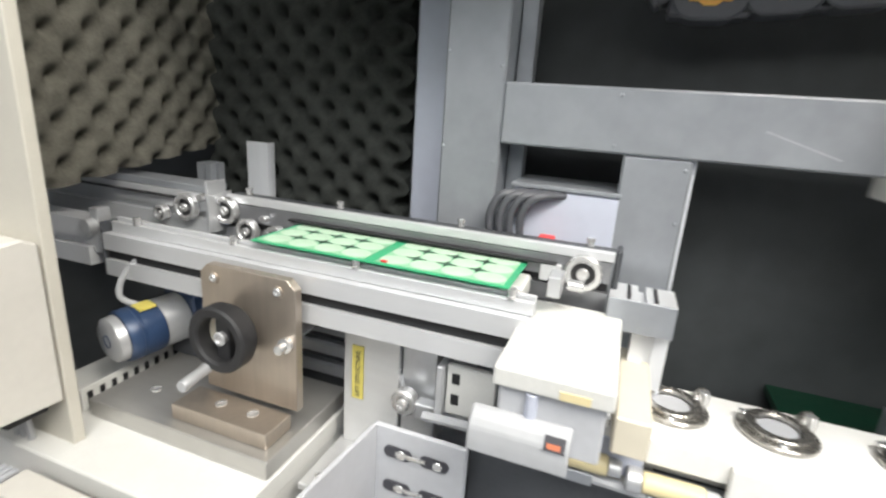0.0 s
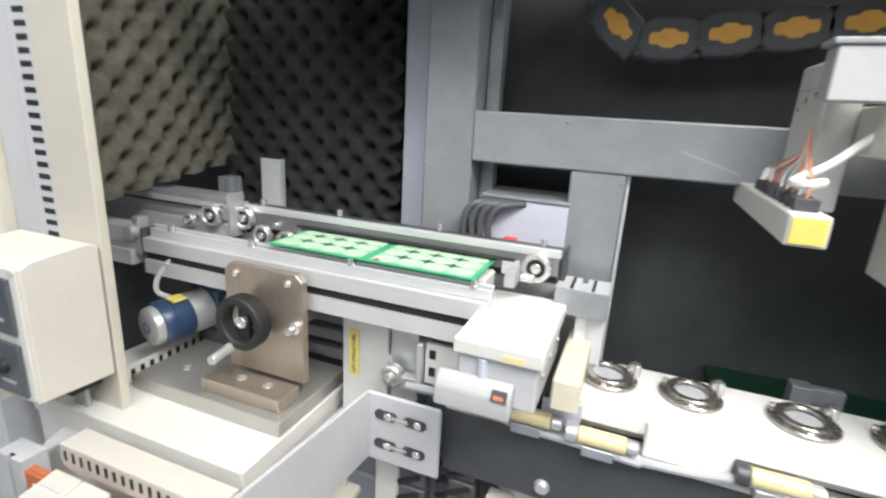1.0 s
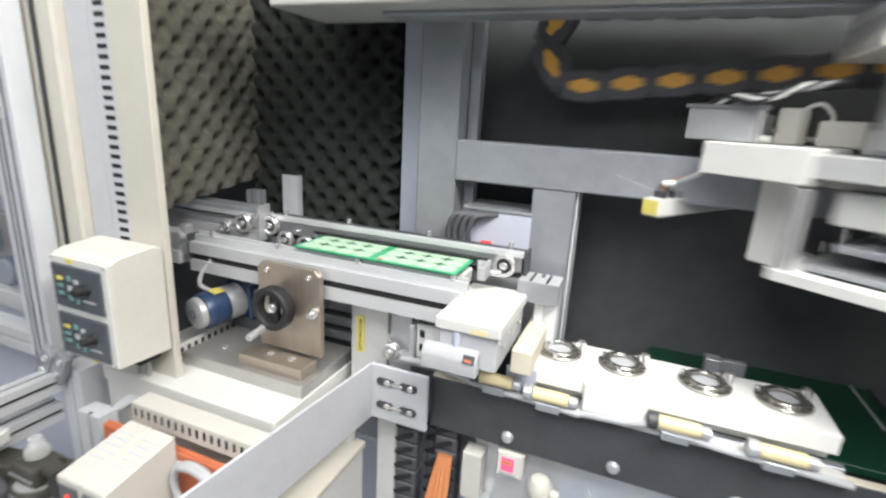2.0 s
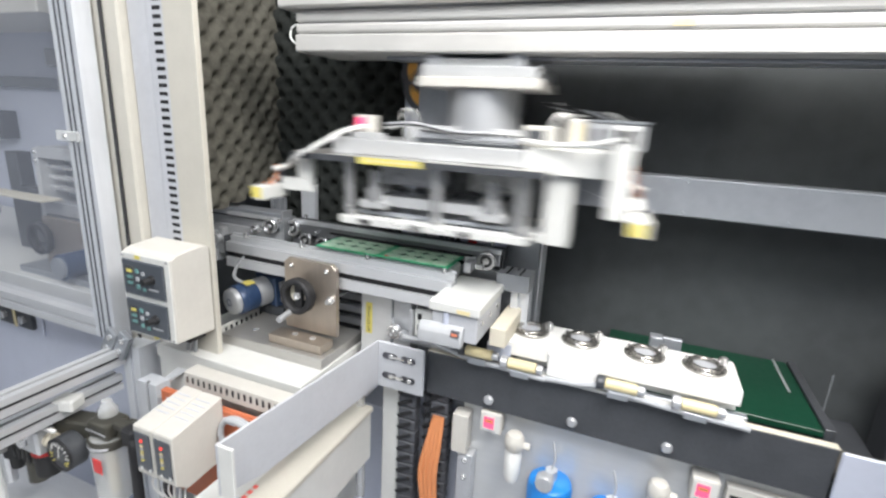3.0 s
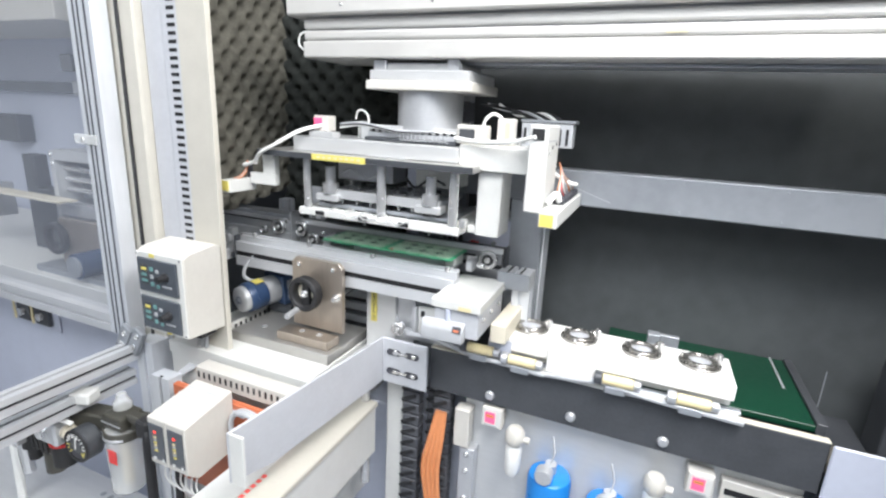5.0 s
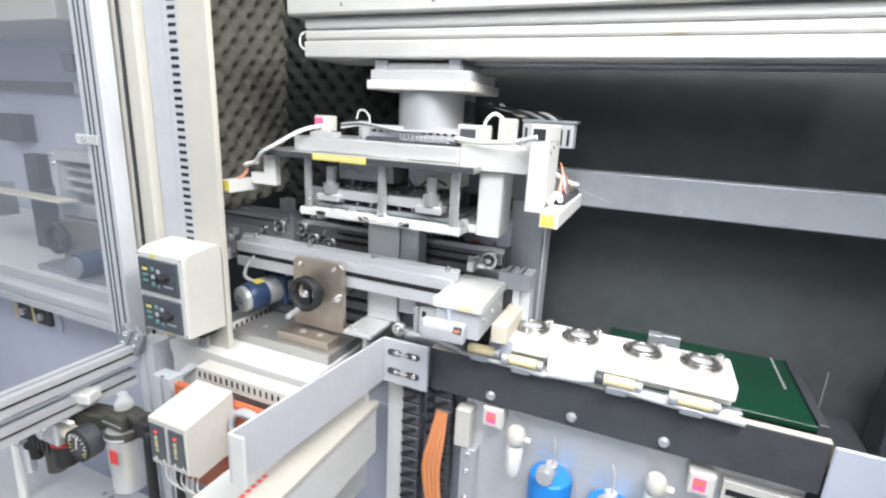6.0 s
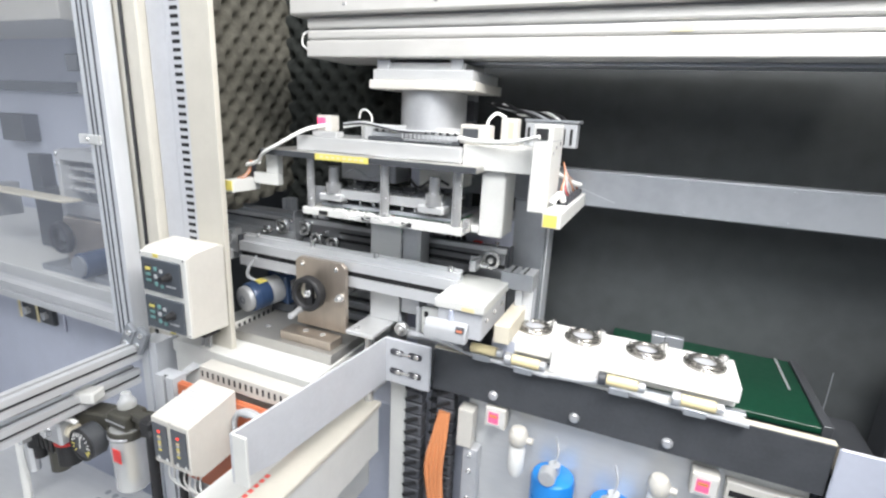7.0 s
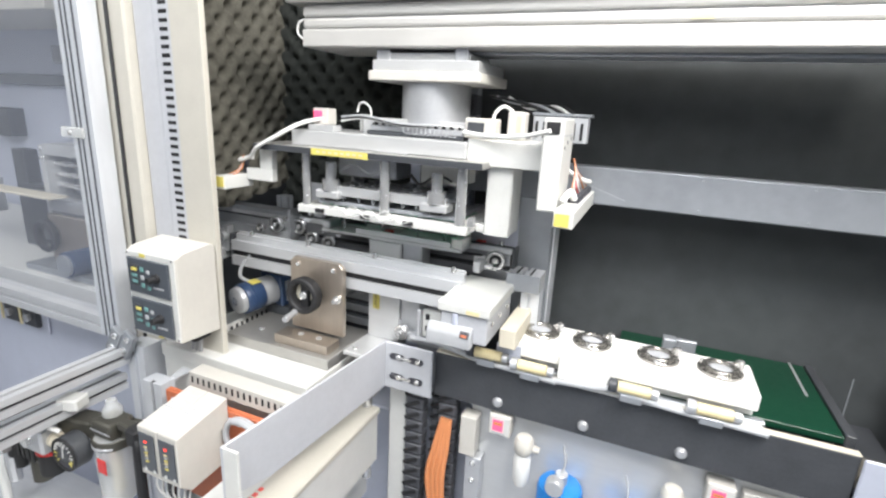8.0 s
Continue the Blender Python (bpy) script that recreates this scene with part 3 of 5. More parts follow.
part("lock_screw", lathe((-0.2535, 0.335, 0.8535), "y", [(0, 0.0075), (-0.004, 0.0075), (-0.005, 0.0045), (-0.013, 0.0045), (-0.014, 0)], 18), STEEL, hb, "", True)
part("cross_rod", rod((-0.243, 0.392, 0.868), "x", 0.0065, 0.012), STEEL, hb, "", True)
part("guide_shaft", rod((-0.262, 0.345, 0.853), "y", 0.007, 0.115), STEEL, hb, "", True)

# ribbed guide stack behind the bracket
gs = thing("guide_stack", (-0.28, 0.45, 0.75), "stack of grey ribbed aluminium guide bars", "guide")
for k in range(4):
    part("bar", box(-0.395, -0.238, 0.43, 0.50, 0.766 + 0.026 * k, 0.782 + 0.026 * k, 0.002), GREYPAINT, gs)
part("core", box(-0.385, -0.25, 0.44, 0.49, 0.7455, 0.862, 0.001), BLACK, gs)

# gear motor
mo = thing("gear_motor", (-0.46, 0.40, 0.745), "navy gear motor with a silver body and yellow sticker", "motor")
mdir = Vector((0.22, 0.97, 0.06)).normalized()
mu = Vector((mdir.y, -mdir.x, 0)).normalized()
frame_m = (mdir, mu, mdir.cross(mu))
M0 = Vector((-0.470, 0.318, 0.812))
part("end_cap", lathe(M0, frame_m, [(0, 0), (0, 0.021), (0.003, 0.0250), (0.010, 0.0258), (0.012, 0.0258)], 32), SILVER, mo, "silver motor end cap", True)
part("cap_ring", annulus(M0 - mdir * 0.0006, frame_m, 0.006, 0.0075, 0.001, 24), BLUE, mo, "", True)
part("blue_ring", lathe(M0 + mdir * 0.0125, frame_m, [(0, 0), (0, 0.028), (0.003, 0.0295), (0.012, 0.0295), (0.013, 0.0280), (0.015, 0.0280), (0.016, 0.0295), (0.036, 0.0295), (0.038, 0.0285), (0.038, 0)], 36), BLUE, mo, "", True)
part("silver_body", lathe(M0 + mdir * 0.051, frame_m, [(0, 0), (0, 0.0285), (0.028, 0.0285), (0.028, 0)], 36), SILVER, mo, "", True)
gb = box(-0.031, 0.031, -0.031, 0.031, 0, 0.042, 0.002)
spin(gb, Matrix.Translation(M0 + mdir * 0.080) @ Matrix((frame_m[1], frame_m[2], frame_m[0])).transposed().to_4x4())
part("gearbox", gb, BLUE, mo, "navy square gearbox")
part("rating_plate", spin(box(0.0313, 0.0317, -0.020, 0.022, 0.010, 0.036, 0), Matrix.Translation(M0 + mdir * 0.080) @ Matrix((frame_m[1], frame_m[2], frame_m[0])).transposed().to_4x4()), SILVER, mo, "silver rating plate")
part("yellow_sticker", spin(box(-0.004, 0.016, -0.0302, -0.0280, 0.030, 0.048, 0), Matrix.Translation(M0) @ Matrix((frame_m[1], frame_m[2], frame_m[0])).transposed().to_4x4()), YELLOW, mo)
part("motor_cable", tube([(-0.465, 0.36, 0.838), (-0.480, 0.345, 0.852), (-0.475, 0.352, 0.880), (-0.45, 0.37, 0.91)], 0.0035), GREYCABLE, mo)
part("mount", box(-0.47, -0.41, 0.395, 0.44, 0.7655, 0.785, 0.001), BLACK, mo)

# slotted strut behind the bracket on the table
st = thing("slotted_strut", (-0.42, 0.44, 0.745), "white perforated steel strut lying on the table", "strut")
sd = Vector((-0.03, 1.0, 0)).normalized()
sm = Matrix.Translation((-0.474, 0.286, 0.7455)) @ Matrix.Rotation(math.atan2(sd.y, sd.x), 4, "Z")
part("web", spin(box(0, 0.20, -0.002, 0.0, 0.0, 0.026, 0.0004), sm), WHITE, st)
for k in range(14):
    part("slot", spin(box(0.006 + k * 0.0135, 0.0115 + k * 0.0135, -0.0028, -0.0021, 0.006, 0.020, 0), sm), SLOT, st)

set_back(1.02, hb, gs, mo, st, table)

# ---------------------------------------------------------------- front left: column, ducts, control box, glass door
cl = thing("machine_column", (-0.48, 0.30, 0), "cream painted steel machine column", "column")
part("column_body", box(-0.508, -0.445, 0.262, 0.273, 0.40, 1.95, 0.0008), CREAM, cl)


def wire_duct(name, loc, size, along, label, slots, parent=None):
    """A slotted wiring duct along z or x: lid, side with dark slots."""
    d = thing(name, loc, label, "wiring duct", "wiring ducts")
    x0, x1, y0, y1, z0, z1 = size
    part("channel", box(x0, x1, y0, y1, z0, z1, 0.0008), PALEGREY if along == "z" else PLASTIC, d)
    pitch = 0.0125
    n = int(((z1 - z0) if along == "z" else (x1 - x0)) / pitch)
    for k in range(n):
        if along == "z":
            a = z0 + 0.006 + k * pitch
            part("slot", box(x0 + slots[0], x1 - slots[1], y0 - 0.0006, y0 - 0.0001, a, a + 0.0055, 0), SLOT, d)
        else:
            a = x0 + 0.006 + k * pitch
            part("slot", box(a, a + 0.0042, y0 - 0.0006, y0 - 0.0001, z0 + slots[0], z1 - slots[1], 0), SLOT, d)
    return d


duct_up = wire_duct("wiring_duct", (-0.53, 0.30, 0.75), (-0.524, -0.489, 0.248, 0.290, 0.90, 1.50), "z", "pale grey slotted wiring duct running up the column", (0.012, 0.006))
wire_duct("wiring_duct", (-0.36, 0.21, 0.70), (-0.458, -0.240, 0.198, 0.2275, 0.702, 0.731), "x", "ivory slotted wiring duct along the table front", (0.010, 0.007))
wb = thing("cable_channel", (-0.57, 0.29, 0.75), "plain pale grey cable channel beside the wiring duct", "cable channel")
part("cover", box(-0.572, -0.5245, 0.250, 0.290, 0.45, 1.95, 0.004, 2), PALEGREY, wb)

fp = thing("door_post", (-0.61, 0.24, 0.3), "cream post with a black rubber door seal", "post")
part("seal_post", box(-0.640, -0.5725, 0.235, 0.275, 0.35, 1.95, 0.003), CREAM, fp)
part("door_seal", box(-0.6115, -0.6035, 0.2315, 0.2345, 0.35, 1.95, 0.001), RUBBER, fp)
set_back(1.025, duct_up, wb, fp)

door = thing("glass_door", (-1.0, 0.23, 0.72), "aluminium framed glass door of the neighbouring station", "door")
part("stile", extrude(slot_outline(-0.700, -0.674, 0.214, 0.244, "b", 0.007), "z", 0.735, 1.95), ALU_Z, door)
part("stile", extrude(slot_outline(-0.673, -0.645, 0.214, 0.244, "b", 0.007), "z", 0.735, 1.95), ALU_Z, door)
part("stile_groove", box(-0.6615, -0.6565, 0.2146, 0.2160, 0.735, 1.95, 0), PANELGREY, door)
part("stile_groove", box(-0.6895, -0.6845, 0.2146, 0.2160, 0.735, 1.95, 0), PANELGREY, door)
part("stile_gap", box(-0.6752, -0.6722, 0.2126, 0.2138, 0.735, 1.95, 0), PANELGREY, door)
part("bottom_rail", extrude(slot_outline(0.214, 0.244, 0.735, 0.772, "l", 0.008), "x", -2.65, -0.7005), ALU, door)
part("rail_groove", box(-2.65, -0.7005, 0.2205, 0.2225, 0.7495, 0.7575, 0), SLOT, door)
pane = part("pane", box(-2.65, -0.700, 0.228, 0.232, 0.772, 1.95, 0), GLASS, door, "slightly blue clear glass pane")
pane.visible_shadow = False
part("pane_clip", box(-0.722, -0.664, 0.2075, 0.2135, 1.098, 1.116, 0.003), BOWL, door)
part("clip_screw", screw((-0.695, 0.2075, 1.107), "y", 0.004, 0.003, -1), STEEL, door, "", True)
lt = thing("door_catch", (-0.655, 0.20, 0.72), "pair of dark steel magnetic door catches", "door catch")
for x in (-0.650, -0.617):
    b = spin(box(-0.013, 0.013, -0.005, 0.005, -0.028, 0.028, 0.001), Matrix.Translation((x, 0.206, 0.738)) @ Matrix.Rotation(radians(30), 4, "Y"))
    c = part("catch_plate", b, GREYPAINT, lt)
    for dz in (-0.012, 0.012):
        part("catch_screw", screw((x + dz * 0.58, 0.201, 0.738 + dz), "y", 0.0065, 0.003, -1), STEEL, c, "", True)

# control box with two speed controllers
cb = thing("control_box", (-0.52, 0.25, 0.775), "ivory control box with two dark speed controllers", "control box")
X0, X1, YF, YB = -0.532, -0.426, 0.168, 0.2425
side = [(YF, 0.801), (YB, 0.797), (YB, 0.945), (YB - 0.012, 0.951), (YF + 0.012, 0.946), (YF, 0.940)]
part("case", extrude([(q, p) for q, p in side], "x", X0, X1, 0.002), PLASTIC, cb)
part("front_frame", box(X0 + 0.0005, X1 - 0.0005, YF - 0.0025, YF - 0.0003, 0.802, 0.940, 0.001), WHITE, cb)
for z in (0.869, 0.803):
    f = part("controller", box(X0 + 0.006, X1 - 0.010, YF - 0.0065, YF - 0.0028, z + 0.004, z + 0.062, 0.0015), PANELGREY, cb, "dark speed controller face")
    part("screen", box(X0 + 0.016, X0 + 0.032, YF - 0.0078, YF - 0.0067, z + 0.018, z + 0.052, 0.0004), BLACK, f)
    for k in range(3):
        part("digit_bar", box(X0 + 0.018, X0 + 0.030, YF - 0.0086, YF - 0.0080, z + 0.022 + k * 0.010, z + 0.027 + k * 0.010, 0), TEAL if k < 2 else YELLOW, f)
    for k in range(3):
        part("key", box(X0 + 0.037, X0 + 0.044, YF - 0.0085, YF - 0.0067, z + 0.016 + k * 0.013, z + 0.023 + k * 0.013, 0.0006), (TEAL, GREYCABLE, TEAL)[k], f)
        part("key", box(X0 + 0.050, X0 + 0.057, YF - 0.0085, YF - 0.0067, z + 0.014 + k * 0.013, z + 0.020 + k * 0.013, 0.0006), (TEAL, TEAL, GREYCABLE)[k], f)
    part("knob", lathe((X0 + 0.071, YF - 0.0067, z + 0.036), "y", [(0, 0.0075), (-0.004, 0.0072), (-0.005, 0.0056), (-0.016, 0.005), (-0.017, 0)], 20), RUBBER, f, "", True)
    part("knob_scale", box(X0 + 0.062, X0 + 0.084, YF - 0.0072, YF - 0.0067, z + 0.018, z + 0.021, 0), GREYCABLE, f)
part("yellow_tag", box(-0.500, -0.488, YF - 0.0033, YF - 0.0027, 0.9325, 0.9385, 0), YELLOW, cb)
part("yellow_tag", box(-0.475, -0.464, YF - 0.0033, YF - 0.0027, 0.8025, 0.8075, 0), YELLOW, cb)
for x in (X0 + 0.004, X1 - 0.005):
    for z in (0.806, 0.936):
        part("case_screw", screw((x, YF - 0.0025, z), "y", 0.0022, 0.0012, -1), STEEL, cb, "", True)
part("cable_gland", box(-0.475, -0.445, 0.205, 0.240, 0.782, 0.7975, 0.002), RUBBER, cb)
for k in range(3):
    part("lead", tube([(-0.47 + 0.008 * k, 0.225, 0.785), (-0.50 + 0.01 * k, 0.235, 0.72), (-0.515 + 0.004 * k, 0.20, 0.69), (-0.53, 0.19, 0.62 - 0.01 * k)], 0.003), GREYCABLE, cb)

set_back(1.03, cb)

# lower frame of the door side: profiles running towards the aisle
for x, z0, z1, y0 in ((-0.640, 0.697, 0.727, -0.30), (-0.655, 0.640, 0.670, -0.30)):
    p = thing("aluminium_profile", (x, 0.0, z0), "aluminium slotted frame profile below the door", "profile", "lower frame profiles")
    part("bar", extrude(slot_outline(z0, z1, x - 0.015, x + 0.015, "rt", 0.007), "y", y0, 0.213), ALU_Y, p)
    part("top_groove_strip", box(x - 0.004, x + 0.004, y0, 0.213, z1 - 0.0055, z1 - 0.0035, 0), SLOT, p)
    part("groove_strip", box(x + 0.0075, x + 0.0095, y0, 0.213, z0 + 0.011, z0 + 0.019, 0), SLOT, p)
p = thing("aluminium_profile", (-0.60, 0.22, 0.1), "upright aluminium slotted profile at the door corner", "profile", "lower frame profiles")
part("bar", extrude(slot_outline(-0.635, -0.590, 0.2145, 0.26, "b", 0.007), "z", 0.05, 0.734), ALU_Z, p)
p = thing("aluminium_profile", (-0.53, 0.16, 0.1), "upright aluminium slotted profile beside the regulators", "profile", "lower frame profiles")
part("bar", extrude(slot_outline(-0.565, -0.520, 0.190, 0.2175, "b", 0.007), "z", 0.05, 0.69), ALU_Z, p)
part("groove_strip", box(-0.547, -0.538, 0.1945, 0.1965, 0.05, 0.69, 0), SLOT, p)

# air service unit
au = thing("air_service_unit", (-0.58, 0.10, 0.56), "dark pneumatic filter regulator with a round gauge", "regulator")
part("manifold", spin(box(-0.16, 0.10, -0.014, 0.014, -0.012, 0.012, 0.002), Matrix.Translation((-0.615, 0.115, 0.635)) @ Matrix.Rotation(radians(12), 4, "Z")), DARKCAST, au)
g = part("gauge_body", rod((-0.635, 0.076, 0.612), "y", 0.0235, 0.022, 32, 0.002), BLACK, au, "black round pressure gauge", True)
part("dial", annulus((-0.635, 0.0745, 0.612), "y", 0.010, 0.019, 0.001, 32), INK, g)
part("dial_centre", rod((-0.635, 0.0742, 0.612), "y", 0.0098, 0.001, 24), BLACK, g)
for k in range(15):
    a = radians(-130 + 18.5 * k)
    long = k % 2 == 0
    part("tick", spin(box(-0.0008, 0.0008, -0.0006, 0.0, 0.0125 if long else 0.0150, 0.0188, 0), Matrix.Translation((-0.635, 0.0742, 0.612)) @ Matrix.Rotation(a, 4, "Y")), YELLOW if k in (0, 1, 2, 13, 14) else CABLE, g)
part("bezel", annulus((-0.635, 0.0735, 0.612), "y", 0.0200, 0.0235, 0.003, 36), RUBBER, g, "", True)
part("needle", spin(box(-0.001, 0.001, -0.0012, -0.0006, -0.004, 0.015, 0), Matrix.Translation((-0.635, 0.0742, 0.612)) @ Matrix.Rotation(radians(10), 4, "Y")), CABLE, g)
part("regulator_head", box(-0.610, -0.572, 0.096, 0.130, 0.637, 0.658, 0.004, 2), DARKCAST, au)
part("head_ring", annulus((-0.590, 0.112, 0.624), "z", 0.0228, 0.0252, 0.0125, 28), DARKCAST, au, "", True)
part("link_bar", box(-0.5695, -0.533, 0.103, 0.117, 0.652, 0.664, 0.002), DARKCAST, au)
part("adjust_knob", lathe((-0.592, 0.115, 0.6622), "z", [(0, 0.012), (0.008, 0.0115), (0.012, 0.008), (0.020, 0.006), (0.021, 0)], 16), BOWL, au, "", True)
part("bowl", lathe((-0.590, 0.110, 0.538), "z", [(0, 0.0), (0, 0.016), (0.006, 0.0215), (0.088, 0.0225), (0.097, 0.021), (0.097, 0)], 28), BOWL, au, "clear filter bowl", True)
part("bowl_core", rod((-0.590, 0.110, 0.548), "z", 0.007, 0.07, 14), PALE, au, "", True)
part("red_label", box(-0.588, -0.573, 0.0855, 0.0868, 0.596, 0.616, 0.0003), RED, au)
part("drain_knob", rod((-0.688, 0.088, 0.560), "z", 0.0155, 0.032, 20), RUBBER, au, "", True)
part("red_ring", annulus((-0.688, 0.088, 0.593), "z", 0.010, 0.0172, 0.005, 24), RED, au, "", True)
part("left_body", box(-0.742, -0.698, 0.075, 0.11, 0.572, 0.618, 0.006, 2), DARKCAST, au)
part("left_valve", rod((-0.720, 0.09, 0.535), "z", 0.013, 0.036, 20), DARKCAST, au, "", True)
part("elbow", tube([(-0.742, 0.09, 0.60), (-0.762, 0.085, 0.595), (-0.770, 0.08, 0.575), (-0.772, 0.08, 0.52)], 0.008, 10), SILVER, au)
part("brass_fitting", rod((-0.675, 0.085, 0.618), "z", 0.007, 0.024, 6), PALE, au)
part("union_nut", rod((-0.698, 0.095, 0.598), "x", 0.012, 0.018, 6), SILVER, au)
part("thin_hose", tube([(-0.700, 0.08, 0.62), (-0.690, 0.07, 0.645), (-0.665, 0.07, 0.650), (-0.645, 0.08, 0.640)], 0.003, 8), CABLE, au)
part("left_bolt", rod((-0.735, 0.052, 0.60), "y", 0.009, 0.012, 6), STEEL, au)
part("white_block", spin(box(-0.014, 0.014, -0.012, 0.012, -0.008, 0.008, 0.002), Matrix.Translation((-0.645, 0.10, 0.672)) @ Matrix.Rotation(radians(20), 4, "Z")), WHITE, au)
part("hose_elbow", tube([(-0.54, 0.115, 0.655), (-0.524, 0.10, 0.664), (-0.512, 0.09, 0.652), (-0.506, 0.085, 0.60), (-0.502, 0.08, 0.50), (-0.51, 0.07, 0.42)], 0.0062, 10), RUBBER, au, "black air hose")
part("elbow_block", box(-0.532, -0.512, 0.088, 0.112, 0.652, 0.676, 0.003), RUBBER, au)
part("port_block", box(-0.712, -0.664, 0.066, 0.090, 0.604, 0.640, 0.003), SILVER, au)
part("port_plug", rod((-0.690, 0.060, 0.622), "y", 0.009, 0.008, 6), STEEL, au)
part("coupling", lathe((-0.664, 0.082, 0.622), "x", [(0, 0.010), (0.006, 0.010), (0.007, 0.007), (0.014, 0.007), (0.015, 0.0)], 18), PALE, au, "", True)
part("body_seam", box(-0.6095, -0.5725, 0.0950, 0.0958, 0.6455, 0.6475, 0), SILVER, au)
part("bowl_guard", annulus((-0.590, 0.110, 0.6255), "z", 0.0212, 0.0240, 0.004, 28), SILVER, au, "", True)
for k in range(4):
    part("valve_rib", box(-0.741 + 0.011 * k, -0.735 + 0.011 * k, 0.0735, 0.0748, 0.575, 0.615, 0.0004), RUBBER, au)
part("air_hose", tube([(-0.500, 0.112, 0.655), (-0.490, 0.106, 0.662), (-0.482, 0.104, 0.655), (-0.478, 0.104, 0.630), (-0.482, 0.104, 0.580), (-0.490, 0.106, 0.500), (-0.500, 0.106, 0.430)], 0.0052, 10), RUBBER, au, "black air hose")
part("end_block", box(-0.800, -0.744, 0.070, 0.110, 0.590, 0.628, 0.004, 2), DARKCAST, au)
part("end_port", rod((-0.775, 0.060, 0.610), "y", 0.011, 0.012, 18), STEEL, au, "", True)
part("end_hose", tube([(-0.790, 0.08, 0.592), (-0.792, 0.076, 0.560), (-0.780, 0.07, 0.520), (-0.786, 0.07, 0.450)], 0.0058, 8), CABLE, au)
part("drain_cock", lathe((-0.758, 0.085, 0.545), "z", [(0, 0), (0, 0.008), (0.020, 0.009), (0.022, 0.014), (0.044, 0.014), (0.045, 0)], 20), RUBBER, au, "", True)
# full size, set out about the gauge
grow = Matrix.Translation((-0.628, 0.085, 0.585)) @ Matrix.Scale(1.32, 4) @ Matrix.Translation((0.635, -0.076, -0.612))
back = Matrix.Translation(ORIGIN[au.name])
for o in au.children_recursive:
    o.data.transform(back.inverted() @ grow @ back)

# twin controllers on the orange sheet
os_ = thing("mounting_sheet", (-0.38, 0.18, 0.55), "orange-red painted mounting sheet below the wiring duct", "sheet")
part("sheet", box(-0.495, -0.235, 0.180, 0.184, 0.50, 0.696, 0.001), REDORANGE, os_)
part("lip", box(-0.495, -0.235, 0.1845, 0.1915, 0.692, 0.6965, 0.001), REDORANGE, os_)
part("rail", box(-0.48, -0.33, 0.1775, 0.1795, 0.676, 0.686, 0.0004), LAVENDER, os_)
tw = thing("sensor_controller", (-0.42, 0.13, 0.60), "pair of ivory sensor controllers with red status lamps", "controller")
for k, x in enumerate((-0.434, -0.393)):
    prof = [(0.085, 0.624), (0.104, 0.606), (0.1795, 0.612), (0.1795, 0.722), (0.085, 0.706)]
    b = part("unit", extrude(prof, "x", x, x + 0.0395, 0.0015), PLASTIC, tw)
    f = part("face", box(x + 0.004, x + 0.0355, 0.0830, 0.0846, 0.634, 0.697, 0.0004), PANELGREY, b)
    part("lamp", box(x + 0.016, x + 0.021, 0.0818, 0.0828, 0.683, 0.686, 0), REDLED, f)
    for j in range(6):
        part("scale_bar", box(x + 0.015, x + 0.021, 0.0818, 0.0828, 0.650 + 0.0048 * j, 0.6525 + 0.0048 * j, 0), (YELLOW, GREYCABLE, AMBER)[j % 3], f)
    for j in range(2):
        part("button", rod((x + 0.013 + 0.018 * j, 0.0828, 0.636), "y", 0.003, 0.0008, 12), CABLE, f, "", True)
    for j in range(5):
        part("printed_bar", box(x + 0.005, x + 0.034, 0.120 + 0.010 * j, 0.1212 + 0.010 * j, 0.7119 + 0.0017 * j, 0.7127 + 0.0017 * j, 0), LAVENDER, b)
wires = thing("wire_bundle", (-0.43, 0.15, 0.5), "bundle of thin white wires below the controllers", "wires")
for k in range(7):
    x = -0.455 + 0.012 * k
    part("wire", tube([(x, 0.13, 0.60), (x + 0.006, 0.115, 0.57 - 0.004 * (k % 3)), (x + 0.02, 0.12, 0.545), (x + 0.012 * (k % 2), 0.14, 0.50)], 0.0016, 6), CABLE, wires)
coil = thing("hose_coil", (-0.31, 0.16, 0.60), "grey hose looped on the orange sheet", "hose")
part("loop", tube([(-0.31 + 0.036 * math.cos(a * math.pi / 8), 0.168 - 0.003 * a / 8, 0.668 + 0.034 * math.sin(a * math.pi / 8)) for a in range(-3, 22)], 0.0048, 10, None, 2), GREYCABLE, coil)
part("fitting", rod((-0.305, 0.150, 0.652), "y", 0.014, 0.030, 18), SILVER, coil, "", True)
part("red_cap", rod((-0.305, 0.144, 0.655), "y", 0.006, 0.006, 14), RED, coil, "", True)

# ---------------------------------------------------------------- foreground: arm, black bar, plate with snap rings
def shear(bm):
    """The arm leans slightly outwards towards the aisle."""
    return spin(bm, Matrix(((1, 0.09, 0, -0.09 * 0.361), (0, 1, 0, 0), (0, 0, 1, 0), (0, 0, 0, 1))))


arm = thing("bracket_arm", (-0.17, 0.2, 0.70), "pale sheet metal bracket arm with slotted holes", "bracket")
part("arm_plate", shear(extrude([(0.030, 0.785), (0.361, 0.785), (0.361, 0.697), (0.100, 0.697), (0.030, 0.712)], "x", -0.176, -0.172, 0.0006)), PALEGREY, arm)
part("end_flange", shear(box(-0.172, -0.150, 0.030, 0.034, 0.712, 0.785, 0.0006)), WHITE, arm)
fl = part("face_plate", box(-0.176, -0.084, 0.3615, 0.3665, 0.696, 0.785, 0.002), PALEGREY, arm)
